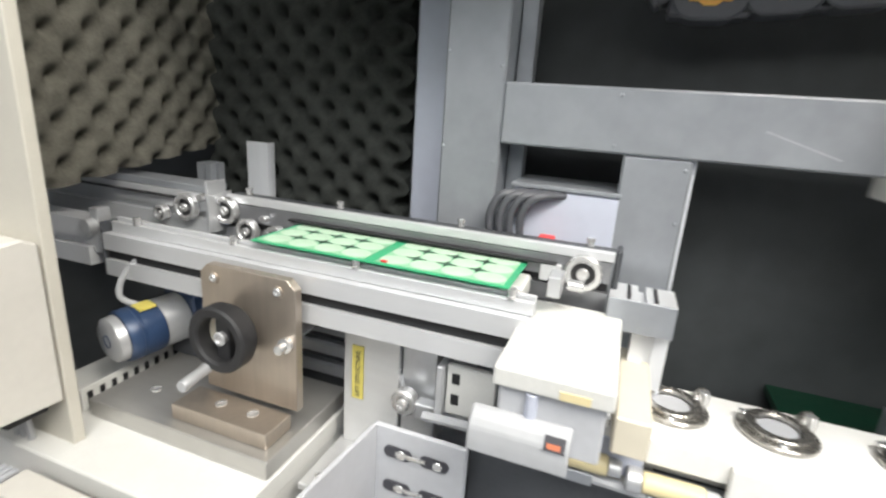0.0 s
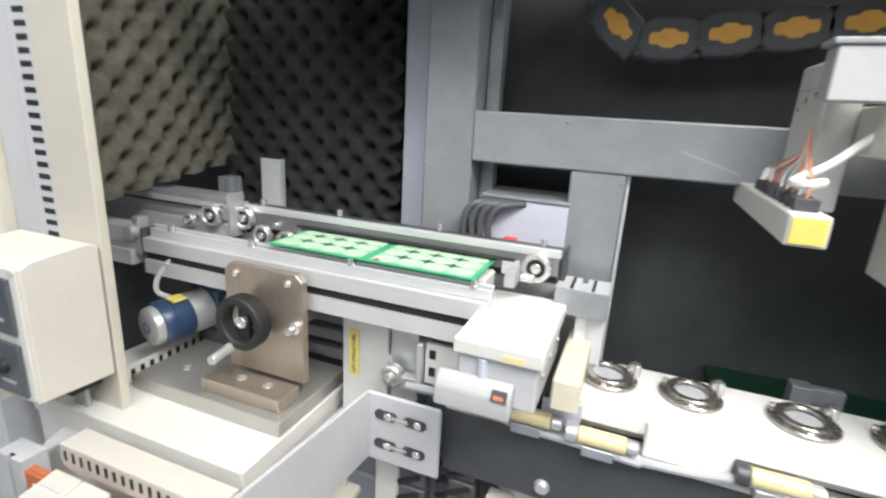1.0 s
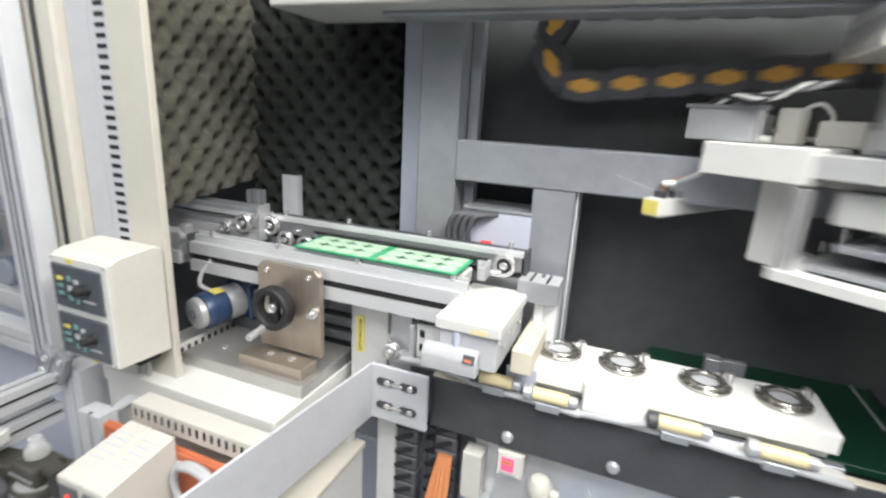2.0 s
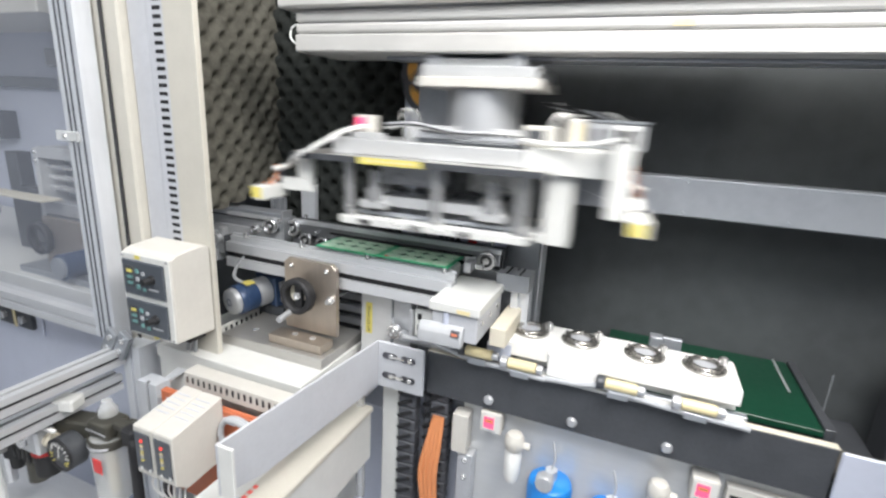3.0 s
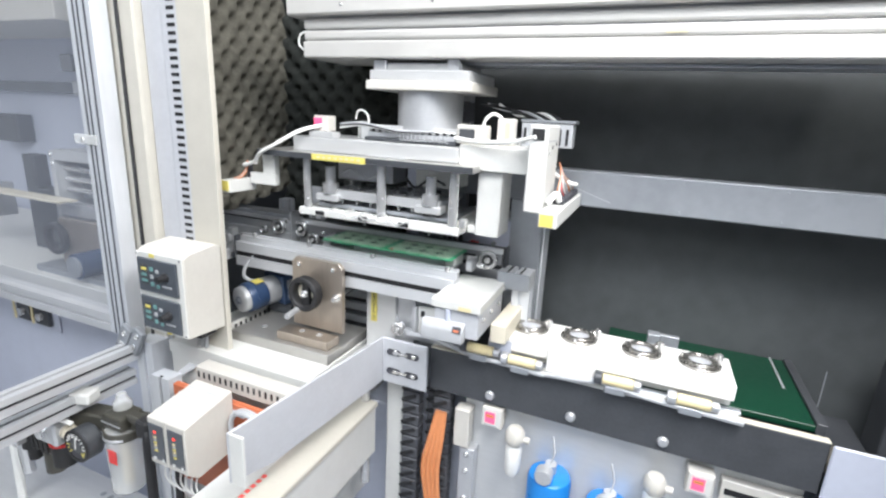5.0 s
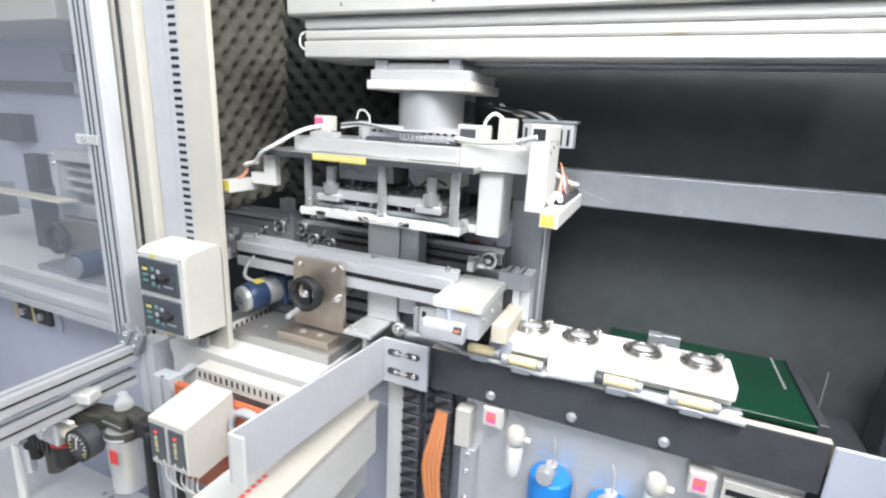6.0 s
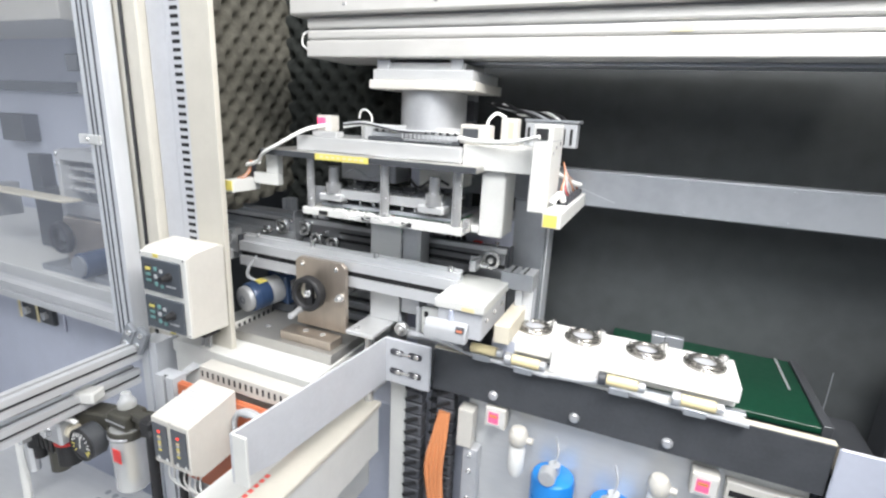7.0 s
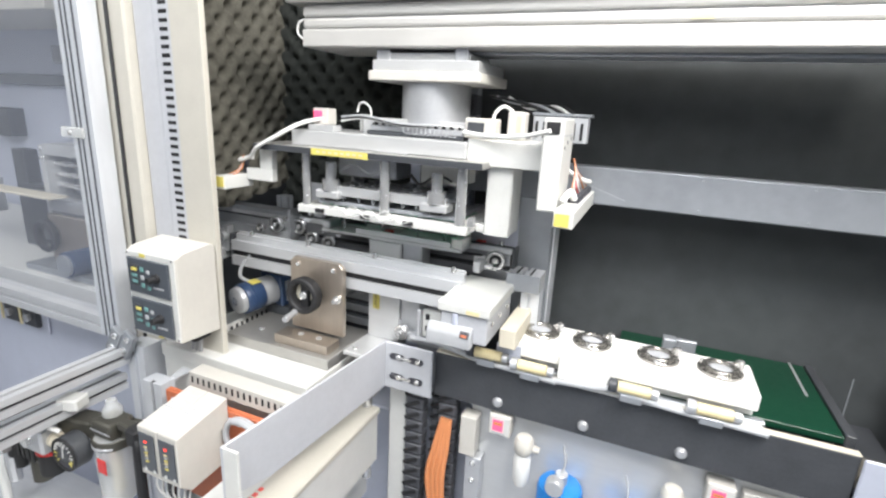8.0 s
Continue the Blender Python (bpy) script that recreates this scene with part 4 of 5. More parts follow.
for z in (0.760, 0.722):
    for x in (-0.162, -0.126):
        s = part("slot_rim", extrude([(z + 0.006 * math.sin(a), x + 0.012 + (0.008 if math.cos(a) > 0 else -0.008) + 0.006 * math.cos(a)) for a in [k * math.pi / 8 + 0.01 for k in range(16)]], "y", 0.3595, 0.3612), INK, fl)
        part("slot_bolt", rod((x + 0.016, 0.3575, z), "y", 0.0048, 0.0019, 14), STEEL, s, "", True)
    part("washer_bar", box(-0.152, -0.122, 0.3585, 0.3594, z - 0.002, z + 0.002, 0), STEEL, fl)
bar = thing("front_bar", (0.21, 0.385, 0.70), "black anodised front bar with three screws", "bar")
part("bar_body", box(-0.0835, 0.505, 0.375, 0.388, 0.700, 0.780, 0.001), BLACK, bar)
part("top_strip", box(-0.0835, 0.505, 0.3752, 0.3878, 0.7802, 0.7815, 0.0003), PALE, bar, "pale edge tape")
for x in (0.031, 0.168, 0.306):
    part("bar_screw", lathe((x, 0.375, 0.7175), "y", [(0, 0.0085), (-0.003, 0.0082), (-0.0055, 0.006), (-0.0065, 0)], 20), SILVER, bar, "", True)
set_back(0.985, arm)
eb2 = thing("end_bracket", (0.56, 0.37, 0.65), "pale sheet metal end bracket of the front bar", "bracket")
part("face", box(0.5055, 0.64, 0.367, 0.372, 0.60, 0.782, 0.002), LAVENDER, eb2)
part("return", box(0.6355, 0.640, 0.3725, 0.50, 0.60, 0.782, 0.001), LAVENDER, eb2)

wp = thing("fixture_plate", (0.2, 0.43, 0.80), "white fixture plate carrying four steel snap rings", "fixture")
part("plate", box(0.027, 0.386, 0.3795, 0.474, 0.806, 0.830, 0.0015), LITWHITE, wp)
part("front_step", box(0.120, 0.196, 0.3725, 0.3790, 0.788, 0.826, 0.0015), LITWHITE, wp)
part("under_plate", box(0.027, 0.386, 0.4010, 0.470, 0.787, 0.8055, 0.0015), WHITE, wp)
part("edge_block", box(0.020, 0.060, 0.3775, 0.3792, 0.790, 0.822, 0.0005), LAVENDER, wp)
for x in (0.06, 0.20, 0.35):
    part("leg", box(x - 0.012, x + 0.012, 0.406, 0.45, 0.64, 0.7865, 0.001), WHITE, wp)
for k, (x, y) in enumerate(((0.079, 0.432), (0.160, 0.432), (0.2575, 0.430), (0.341, 0.430))):
    r = thing("snap_ring", (x, y, 0.8305), "polished steel snap ring with a clamping lug", "ring", "snap rings")
    part("outer_ring", annulus((x, y, 0.8305), "z", 0.0235, 0.0300, 0.0045, 40), RINGSTEEL, r, "", True)
    part("inner_ring", annulus((x, y, 0.8350), "z", 0.0165, 0.0245, 0.0040, 40), RINGSTEEL, r, "", True)
    part("seat", rod((x, y, 0.8305), "z", 0.0163, 0.004, 32), PALEGREY, r, "", True)
    for a in (40, 150, 265):
        part("lug", rod((x + 0.027 * math.cos(radians(a)), y + 0.027 * math.sin(radians(a)), 0.835), "z", 0.0035, 0.0035, 12), STEEL, r, "", True)
    part("clamp_lever", tube([(x + 0.020, y + 0.018, 0.837), (x + 0.024, y + 0.024, 0.840), (x + 0.030, y + 0.028, 0.840)], 0.0036, 8), RINGSTEEL, r)
    part("clamp_screw", rod((x + 0.028, y + 0.020, 0.8305), "z", 0.005, 0.013, 12), STEEL, r, "", True)
pb = thing("plastic_bar", (0.05, 0.37, 0.80), "pale plastic guide bar beside the fixture plate", "bar")
part("bar_body", box(0.0310, 0.057, 0.345, 0.470, 0.8305, 0.862, 0.0015), PALE, pb)


def air_cylinder(x, y, z, n, parent_label):
    c = thing("air_cylinder", (x, y, z), parent_label, "air cylinder", "small air cylinders")
    part("tube", rod((x, y, z), "x", 0.0085, 0.045, 20, 0.001), AMBER, c, "yellow translucent barrel", True)
    part("end_cap", rod((x - 0.012, y, z), "x", 0.0100, 0.0115, 18, 0.001), SILVER if n % 2 else BLACK, c, "", True)
    part("nose", rod((x + 0.0455, y, z), "x", 0.0070, 0.010, 18, 0.001), SILVER, c, "", True)
    part("foot", box(x + 0.005, x + 0.035, y - 0.006, y + 0.006, z - 0.020, z - 0.0088, 0.001), GREYPAINT, c)
    return c


for n, (x, z) in enumerate(((-0.012, 0.800), (0.060, 0.795), (0.208, 0.799), (0.312, 0.795))):
    air_cylinder(x, 0.3670, z + 0.003, n, "small yellow barrelled air cylinder in front of the fixture plate")
rail = thing("cylinder_rail", (0.2, 0.38, 0.78), "grey support rail behind the black bar", "rail")
part("rail_body", box(-0.02, 0.40, 0.3885, 0.40, 0.70, 0.787, 0.001), GREYPAINT, rail)
part("white_deck", box(0.0, 0.395, 0.3705, 0.3875, 0.7805, 0.7865, 0.001), WHITE, rail)
tb = thing("air_tube", (0.1, 0.375, 0.79), "pale grey air tubes lying along the black bar", "tube")
part("tube_run", tube([(-0.13, 0.371, 0.797), (-0.08, 0.370, 0.800), (-0.045, 0.369, 0.795), (0.0, 0.368, 0.788), (0.06, 0.368, 0.786), (0.12, 0.366, 0.784)], 0.0045, 8), GREYCABLE, tb)
part("tube_run", tube([(0.12, 0.368, 0.785), (0.17, 0.366, 0.790), (0.21, 0.365, 0.797), (0.26, 0.366, 0.789), (0.32, 0.366, 0.786), (0.40, 0.366, 0.784)], 0.0045, 8), GREYCABLE, tb)

# drive cover at the conveyor end
dc = thing("drive_cover", (0.0, 0.30, 0.87), "white plastic drive cover with a yellow tag", "cover")
part("lid", box(-0.054, 0.027, 0.299, 0.438, 0.891, 0.906, 0.002, 2), WHITE, dc)
part("body", box(-0.050, 0.023, 0.304, 0.434, 0.846, 0.8905, 0.002), PALEGREY, dc)
part("corner_post", rod((-0.026, 0.303, 0.858), "z", 0.0045, 0.032, 14), LAVENDER, dc, "", True)
part("yellow_tag", box(-0.008, 0.012, 0.2978, 0.2987, 0.893, 0.899, 0), AMBER, dc)
for y in (0.325, 0.365, 0.405):
    part("lid_screw", rod((0.023, y, 0.875), "x", 0.004, 0.003, 12), STEEL, dc, "", True)
lb = thing("motor_bracket", (-0.02, 0.28, 0.80), "grey motor bracket under the drive cover", "bracket")
part("side_plate", box(-0.100, -0.094, 0.330, 0.360, 0.820, 0.869, 0.001), SILVER, lb)
part("bracket_plate", box(-0.093, -0.050, 0.338, 0.344, 0.822, 0.869, 0.001), WHITE, lb)
for z in (0.828, 0.848):
    part("bracket_slot", box(-0.088, -0.081, 0.3372, 0.3378, z + 0.004, z + 0.014, 0), SLOT, lb)
part("clamp_ring", annulus((-0.135, 0.342, 0.815), "y", 0.006, 0.0125, 0.012, 24), STEEL, lb, "", True)
part("clamp_bolt", screw((-0.135, 0.342, 0.815), "y", 0.006, 0.006, -1), STEEL, lb, "", True)
part("clamp_arm", box(-0.124, -0.050, 0.345, 0.358, 0.802, 0.8175, 0.001), SILVER, lb)
part("sensor_lead", tube([(-0.165, 0.388, 0.875), (-0.158, 0.375, 0.850), (-0.140, 0.355, 0.822)], 0.0022, 6), GREYCABLE, lb)

set_back(1.06, lb)
part("hood", extrude([(0.288, 0.842), (0.3035, 0.842), (0.3035, 0.872), (0.299, 0.8725), (0.293, 0.868), (0.289, 0.861), (0.288, 0.852)], "x", -0.066, 0.004, 0.0015), GREYCABLE, lb)
part("dark_window", spin(box(-0.007, 0.007, -0.0007, 0.0, -0.005, 0.005, 0.0002), Matrix.Translation((-0.006, 0.2903, 0.8640)) @ Matrix.Rotation(radians(-30), 4, "X")), INK, lb)
part("red_mark", spin(box(-0.005, 0.004, -0.0012, -0.0008, -0.0035, 0.000, 0), Matrix.Translation((-0.006, 0.2903, 0.8640)) @ Matrix.Rotation(radians(-30), 4, "X")), REDORANGE, lb)

# green belt conveyor at the back
gb2 = thing("belt_conveyor", (0.38, 0.5, 0.76), "green flat belt conveyor with a steel side rail", "conveyor")
part("belt", box(0.20, 0.492, 0.40, 0.615, 0.778, 0.788, 0.001), BELT, gb2)
part("side_rail", box(0.4925, 0.505, 0.40, 0.615, 0.74, 0.792, 0.001), BLACK, gb2)
part("inner_strip", box(0.470, 0.474, 0.50, 0.615, 0.7885, 0.7895, 0), SILVER, gb2)
part("frame", box(0.22, 0.49, 0.42, 0.61, 0.60, 0.7775, 0.001), BLACK, gb2)
part("clear_stop", box(0.520, 0.5212, 0.50, 0.5012, 0.7005, 0.83, 0), GREYPAINT, gb2)
fb = thing("fibre_bracket", (0.29, 0.52, 0.79), "small grey sensor bracket on the green belt", "bracket")
part("base", box(0.265, 0.285, 0.50, 0.52, 0.7885, 0.835, 0.001), GREYPAINT, fb)
part("arm", box(0.2855, 0.315, 0.505, 0.515, 0.815, 0.835, 0.001), GREYPAINT, fb)
pl = thing("pale_deck", (0.6, 0.45, 0.74), "brown beige deck panel beside the green belt", "panel")
part("deck", box(0.506, 0.606, 0.3735, 0.440, 0.735, 0.745, 0.001), BEIGE, pl)
part("well_floor", box(0.506, 0.606, 0.4405, 0.62, 0.690, 0.700, 0.001), BLACK, pl)

# below the black bar: chains, hoses, sensors, valves
def drag_chain_down(x, y, n, z_top):
    ch = thing("cable_chain", (x, y, z_top), "black hanging cable chain", "cable chain", "hanging cable chains")
    for k in range(n):
        z = z_top - 0.024 * k
        l = part("link", spin(box(-0.017, 0.017, -0.012, 0.012, -0.0105, 0.0105, 0.002), Matrix.Translation((x, y, z)) @ Matrix.Rotation(radians(0), 4, "Y")), CHAIN, ch)
        part("cross_bar", spin(box(-0.020, 0.012, -0.0150, -0.0125, -0.003, 0.004, 0.0008), Matrix.Translation((x, y, z)) @ Matrix.Rotation(radians(-28), 4, "Y")), RUBBER, l)
    return ch


drag_chain_down(-0.122, 0.392, 14, 0.690)
drag_chain_down(-0.062, 0.400, 14, 0.690)
drag_chain_down(-0.083, 0.420, 14, 0.685)
wpst = thing("support_post", (-0.17, 0.40, 0.0), "white square support post", "post")
part("post_body", box(-0.176, -0.142, 0.385, 0.42, 0.0, 0.69, 0.002), WHITE, wpst)
oh = thing("orange_hoses", (-0.06, 0.37, 0.5), "bundle of orange air hoses", "hose")
for k in range(4):
    part("hose", tube([(-0.062 + 0.004 * k, 0.372, 0.66), (-0.070 + 0.007 * k, 0.360, 0.61), (-0.078 + 0.009 * k, 0.352, 0.55), (-0.066 + 0.007 * k, 0.350, 0.47), (-0.06 + 0.007 * k, 0.35, 0.36)], 0.0052, 8), COIL, oh)
vp = thing("valve_panel", (0.2, 0.40, 0.40), "pale metal valve mounting panel below the bar", "panel")
part("panel", box(-0.020, 0.50, 0.401, 0.405, 0.35, 0.698, 0.001), MILLED, vp)
part("side_block", box(-0.030, -0.002, 0.372, 0.400, 0.60, 0.675, 0.001), PLASTIC, vp)
part("hinge", box(-0.018, 0.010, 0.376, 0.400, 0.40, 0.597, 0.001), SILVER, vp)
for z in (0.43, 0.49, 0.55, 0.585):
    part("hinge_screw", screw((-0.004, 0.376, z), "y", 0.005, 0.003, -1), STEEL, vp, "", True)
part("terminal_strip", box(0.395, 0.50, 0.385, 0.400, 0.640, 0.675, 0.001), PLASTIC, vp)
part("terminal_groove", box(0.40, 0.498, 0.3842, 0.3848, 0.652, 0.662, 0), SLOT, vp)


def pressure_switch(x, y, z, parent=None):
    """Small square digital pressure switch with a lit display."""
    s = thing("pressure_switch", (x, y, z), "white digital pressure switch with a pink display", "sensor", "pressure switches")
    part("case", box(x - 0.0185, x + 0.0185, y, y + 0.024, z - 0.0185, z + 0.0195, 0.0015), PLASTIC, s)
    part("face", box(x - 0.0165, x + 0.0165, y - 0.0012, y - 0.0002, z - 0.0165, z + 0.0165, 0.0003), WHITE, s)
    d = part("display", box(x - 0.0115, x + 0.006, y - 0.0021, y - 0.0013, z - 0.009, z + 0.0115, 0), PINK, s)
    part("segment_bar", box(x - 0.0095, x + 0.004, y - 0.0026, y - 0.0022, z + 0.002, z + 0.0075, 0), COIL, d)
    part("button_row", box(x - 0.0125, x + 0.010, y - 0.0019, y - 0.0013, z - 0.0150, z - 0.0118, 0), GREYCABLE, s)
    part("bracket_foot", box(x - 0.008, x + 0.008, y + 0.0245, 0.4008, z - 0.01, z + 0.01, 0.0005), STEEL, s)
    return s


pressure_switch(0.0385, 0.372, 0.676)
pressure_switch(0.3655, 0.372, 0.664)


def filter_valve(x, z):
    v = thing("inline_filter", (x, 0.37, z), "white plastic inline vacuum filter", "filter", "vacuum filters")
    part("head", lathe((x, 0.372, z), "z", [(0, 0), (0, 0.012), (0.006, 0.0165), (0.022, 0.0165), (0.030, 0.012), (0.034, 0)], 24), PLASTIC, v, "", True)
    part("body", lathe((x, 0.372, z - 0.060), "z", [(0, 0), (0, 0.010), (0.010, 0.0135), (0.052, 0.0145), (0.0595, 0.012), (0.0595, 0)], 24), CABLE, v, "", True)
    part("port", rod((x + 0.014, 0.372, z + 0.012), "x", 0.006, 0.012, 14), PLASTIC, v, "", True)
    part("nut", rod((x, 0.356, z + 0.014), "y", 0.006, 0.004, 6), PALE, v)
    part("stem", rod((x, 0.386, z + 0.01), "y", 0.005, 0.0145, 12), STEEL, v, "", True)
    return v


filter_valve(0.082, 0.640)
filter_valve(0.306, 0.628)


def ejector(x, z):
    e = thing("air_regulator", (x, 0.37, z), "blue capped air regulator with a steel knob", "regulator", "blue regulators")
    part("blue_body", lathe((x, 0.374, z - 0.12), "z", [(0, 0), (0, 0.036), (0.100, 0.0365), (0.108, 0.034), (0.112, 0.028), (0.112, 0)], 28), HOSEBLUE, e, "", True)
    part("knob", lathe((x - 0.006, 0.338, z + 0.004), "y", [(0, 0), (0, 0.013), (0.003, 0.0145), (0.018, 0.0145), (0.020, 0)], 24), SILVER, e, "", True)
    part("neck", rod((x, 0.374, z - 0.0075), "z", 0.010, 0.018, 16), SILVER, e, "", True)
    part("ring", annulus((x, 0.374, z - 0.075), "z", 0.0367, 0.0375, 0.004, 28), WHITE, e, "", True)
    part("lead", tube([(x, 0.374, z + 0.010), (x + 0.003, 0.380, z + 0.028), (x - 0.004, 0.390, z + 0.05)], 0.0016, 6), GREYCABLE, e)
    return e


ejector(0.147, 0.612)
ejector(0.245, 0.592)

# white ledge in front of the table
lg = thing("cable_tray", (-0.2, 0.2, 0.6), "white lidded cable tray running towards the aisle", "cable tray")
part("tray", box(-0.30, -0.185, -0.20, 0.36, 0.54, 0.640, 0.002), WHITE, lg)
part("lid", box(-0.235, -0.180, -0.20, 0.36, 0.6405, 0.652, 0.002), CREAM, lg)
part("lid_lip", box(-0.262, -0.237, -0.20, 0.36, 0.6405, 0.646, 0.001), WHITE, lg)
for k in range(9):
    part("print_bar", box(-0.231, -0.224, 0.02 + 0.011 * k, 0.027 + 0.011 * k, 0.6521, 0.6524, 0), REDINK, lg)
base = thing("base_cabinet", (-0.2, 0.3, 0.0), "pale grey base cabinet of the machine", "cabinet")
part("cabinet", box(-0.56, 0.62, 0.43, 0.60, 0.02, 0.60, 0.003), LAVENDER, base)
lower = thing("perforated_shelf", (-0.55, 0.0, 0.40), "pale perforated metal shelf under the service unit", "shelf")
part("shelf", box(-1.2, -0.30, -0.25, 0.188, 0.395, 0.40, 0.001), MILLED, lower)
for i in range(14):
    for j in range(8):
        part("hole", rod((-0.70 + i * 0.022, 0.0 + j * 0.022, 0.4001), "z", 0.006, 0.0004, 10, 0.0001), GREYPAINT, lower)


# ---------------------------------------------------------------- gantry and pick-up head
ga = thing("gantry_beam", (0.4, 0.43, 1.26), "white aluminium linear axis beam with ribbed front", "linear axis")
part("lower_beam", box(-0.345, 0.698, 0.372, 0.500, 1.262, 1.2885, 0.002), GANTRY, ga)
part("rib", box(-0.345, 0.698, 0.374, 0.498, 1.2905, 1.3050, 0.004, 2), GANTRY, ga)
part("rib", box(-0.345, 0.698, 0.374, 0.498, 1.3070, 1.3245, 0.004, 2), GANTRY, ga)
part("cover", box(-0.370, 0.698, 0.360, 0.505, 1.3265, 1.372, 0.003), GANTRY, ga)
for z in (1.2886, 1.3051, 1.3246):
    part("rib_joint", box(-0.343, 0.698, 0.380, 0.49, z, z + 0.0018, 0), SILVER, ga)
part("under_strip", box(-0.20, 0.698, 0.42, 0.47, 1.2565, 1.2615, 0.001), GREYPAINT, ga)
part("end_wire", tube([(-0.346, 0.385, 1.306), (-0.356, 0.38, 1.300), (-0.358, 0.378, 1.285), (-0.347, 0.376, 1.275)], 0.0016, 6), CABLE, ga)
part("yellow_tag", box(0.222, 0.247, 0.3725, 0.3738, 1.2935, 1.3015, 0), AMBER, ga)
for x in (-0.26, -0.1, 0.1, 0.3, 0.5):
    part("cover_screw", screw((x, 0.360, 1.340), "y", 0.003, 0.0015, -1), STEEL, ga, "", True)

carriage = thing("gantry_carriage", (-0.13, 0.43, 1.22), "white carriage under the linear axis beam", "carriage")
part("slide_block", box(-0.216, -0.060, 0.390, 0.480, 1.2445, 1.2560, 0.001), MILLED, carriage)
part("carriage_clip", box(-0.082, -0.062, 0.384, 0.3895, 1.245, 1.2615, 0.001), SILVER, carriage)
part("carriage_clip", box(-0.213, -0.190, 0.384, 0.3895, 1.245, 1.2600, 0.001), SILVER, carriage)
part("mount_plate", box(-0.213, -0.040, 0.372, 0.495, 1.2285, 1.244, 0.001), MILLED, carriage)
part("lower_mount", box(-0.217, -0.034, 0.366, 0.500, 1.2135, 1.228, 0.0015), PLASTIC, carriage)

head = thing("pick_up_head", (-0.17, 0.41, 1.0), "white aluminium pick-up head with rods and cabling", "gripper head")
part("rotary_cylinder", rod((-0.1280, 0.430, 1.140), "z", 0.0550, 0.0733, 48, 0.001), SILVER, head, "matt silver rotary cylinder", True)
tp = part("top_plate", box(-0.405, -0.006, 0.318, 0.430, 1.0975, 1.1075, 0.001), BASESTEEL, head)
part("edge_tape", box(-0.405, -0.006, 0.3165, 0.3178, 1.0978, 1.107, 0), BLACK, tp)
part("yellow_label", box(-0.288, -0.186, 0.3150, 0.3163, 1.0975, 1.1072, 0), YELLOW, tp, "yellow printed label strip")
for k in range(8):
    part("print_bar", box(-0.278 + 0.011 * k, -0.271 + 0.011 * k, 0.3144, 0.3149, 1.1005, 1.1045, 0), AMBER, tp)
part("pocket", box(-0.35, -0.315, 0.335, 0.35, 1.1076, 1.1084, 0), STEEL, tp)
part("pocket", box(-0.19, -0.13, 0.335, 0.355, 1.1076, 1.1084, 0), STEEL, tp)
part("body", box(-0.350, -0.042, 0.345, 0.475, 1.108, 1.132, 0.0015), MILLED, head)
part("side_body", box(-0.0415, 0.0715, 0.352, 0.480, 1.100, 1.137, 0.0015), WHITE, head)
part("deck_rib", box(-0.320, -0.270, 0.350, 0.372, 1.1325, 1.142, 0.001), MILLED, head)
lf = part("bottom_frame", join(box(-0.329, -0.028, 0.330, 0.352, 0.9995, 1.012, 0.001), box(-0.329, -0.028, 0.468, 0.490, 0.9995, 1.012, 0.001), box(-0.329, -0.316, 0.3521, 0.4679, 0.9995, 1.012, 0.001), box(-0.052, -0.028, 0.3521, 0.4679, 0.9995, 1.012, 0.001)), WHITE, head)
for x in (-0.283, -0.197, -0.122):
    part("fixing_clip", box(x - 0.009, x + 0.009, 0.3265, 0.3295, 1.003, 1.0095, 0.001), RUBBER, lf)
part("corner_post", box(-0.029, -0.020, 0.334, 0.346, 1.0125, 1.026, 0.001), STEEL, lf)
part("middle_plate", box(-0.305, -0.053, 0.353, 0.467, 1.0135, 1.020, 0.001), GREYPAINT, head)
part("stripper_plate", box(-0.285, -0.070, 0.362, 0.455, 1.0365, 1.044, 0.001), GREYPAINT, head)
ib = part("inner_bar", box(-0.292, -0.070, 0.350, 0.3615, 1.0305, 1.046, 0.001), MILLED, head)
for x in (-0.262, -0.232, -0.205, -0.178, -0.150, -0.125):
    for y in (0.366, 0.40, 0.43):
        part("spring_pin", rod((x, y, 1.0205), "z", 0.0032, 0.0155, 12), STEEL, head, "", True)
for x in (-0.255, -0.215, -0.160, -0.105):
    part("black_pad", box(x - 0.009, x + 0.009, 0.402, 0.418, 1.0465, 1.054, 0.001), BLACK, head)
    part("button_screw", screw((x, 0.410, 1.054), "z", 0.004, 0.002), STEEL, head, "", True)
for x in (-0.277, -0.086):
    b = part("guide_foot", box(x - 0.024, x + 0.022, 0.340, 0.368, 1.026, 1.038, 0.002), MILLED, head)
    part("guide_bush", lathe((x, 0.352, 1.038), "z", [(0, 0.0145), (0.018, 0.0145), (0.0185, 0.009), (0.046, 0.009), (0.047, 0)], 24), STEEL, b, "", True)
    part("rubber_foot", rod((x, 0.352, 1.0215), "z", 0.011, 0.0042, 18), RUBBER, b, "", True)
for x, y in ((-0.315, 0.338), (-0.168, 0.338), (-0.041, 0.338), (-0.315, 0.480), (-0.168, 0.480), (-0.041, 0.480)):
    part("rod", rod((x, y, 1.0125), "z", 0.0068 if y > 0.4 or x < -0.3 else 0.0078, 0.0845), STEEL, head, "polished steel guide rod", True)
part("upper_valve_block", box(-0.285, -0.175, 0.385, 0.44, 1.060, 1.0965, 0.002), SILVER, head)
part("upper_motor_block", box(-0.13, -0.06, 0.385, 0.45, 1.062, 1.0965, 0.002), WHITE, head)
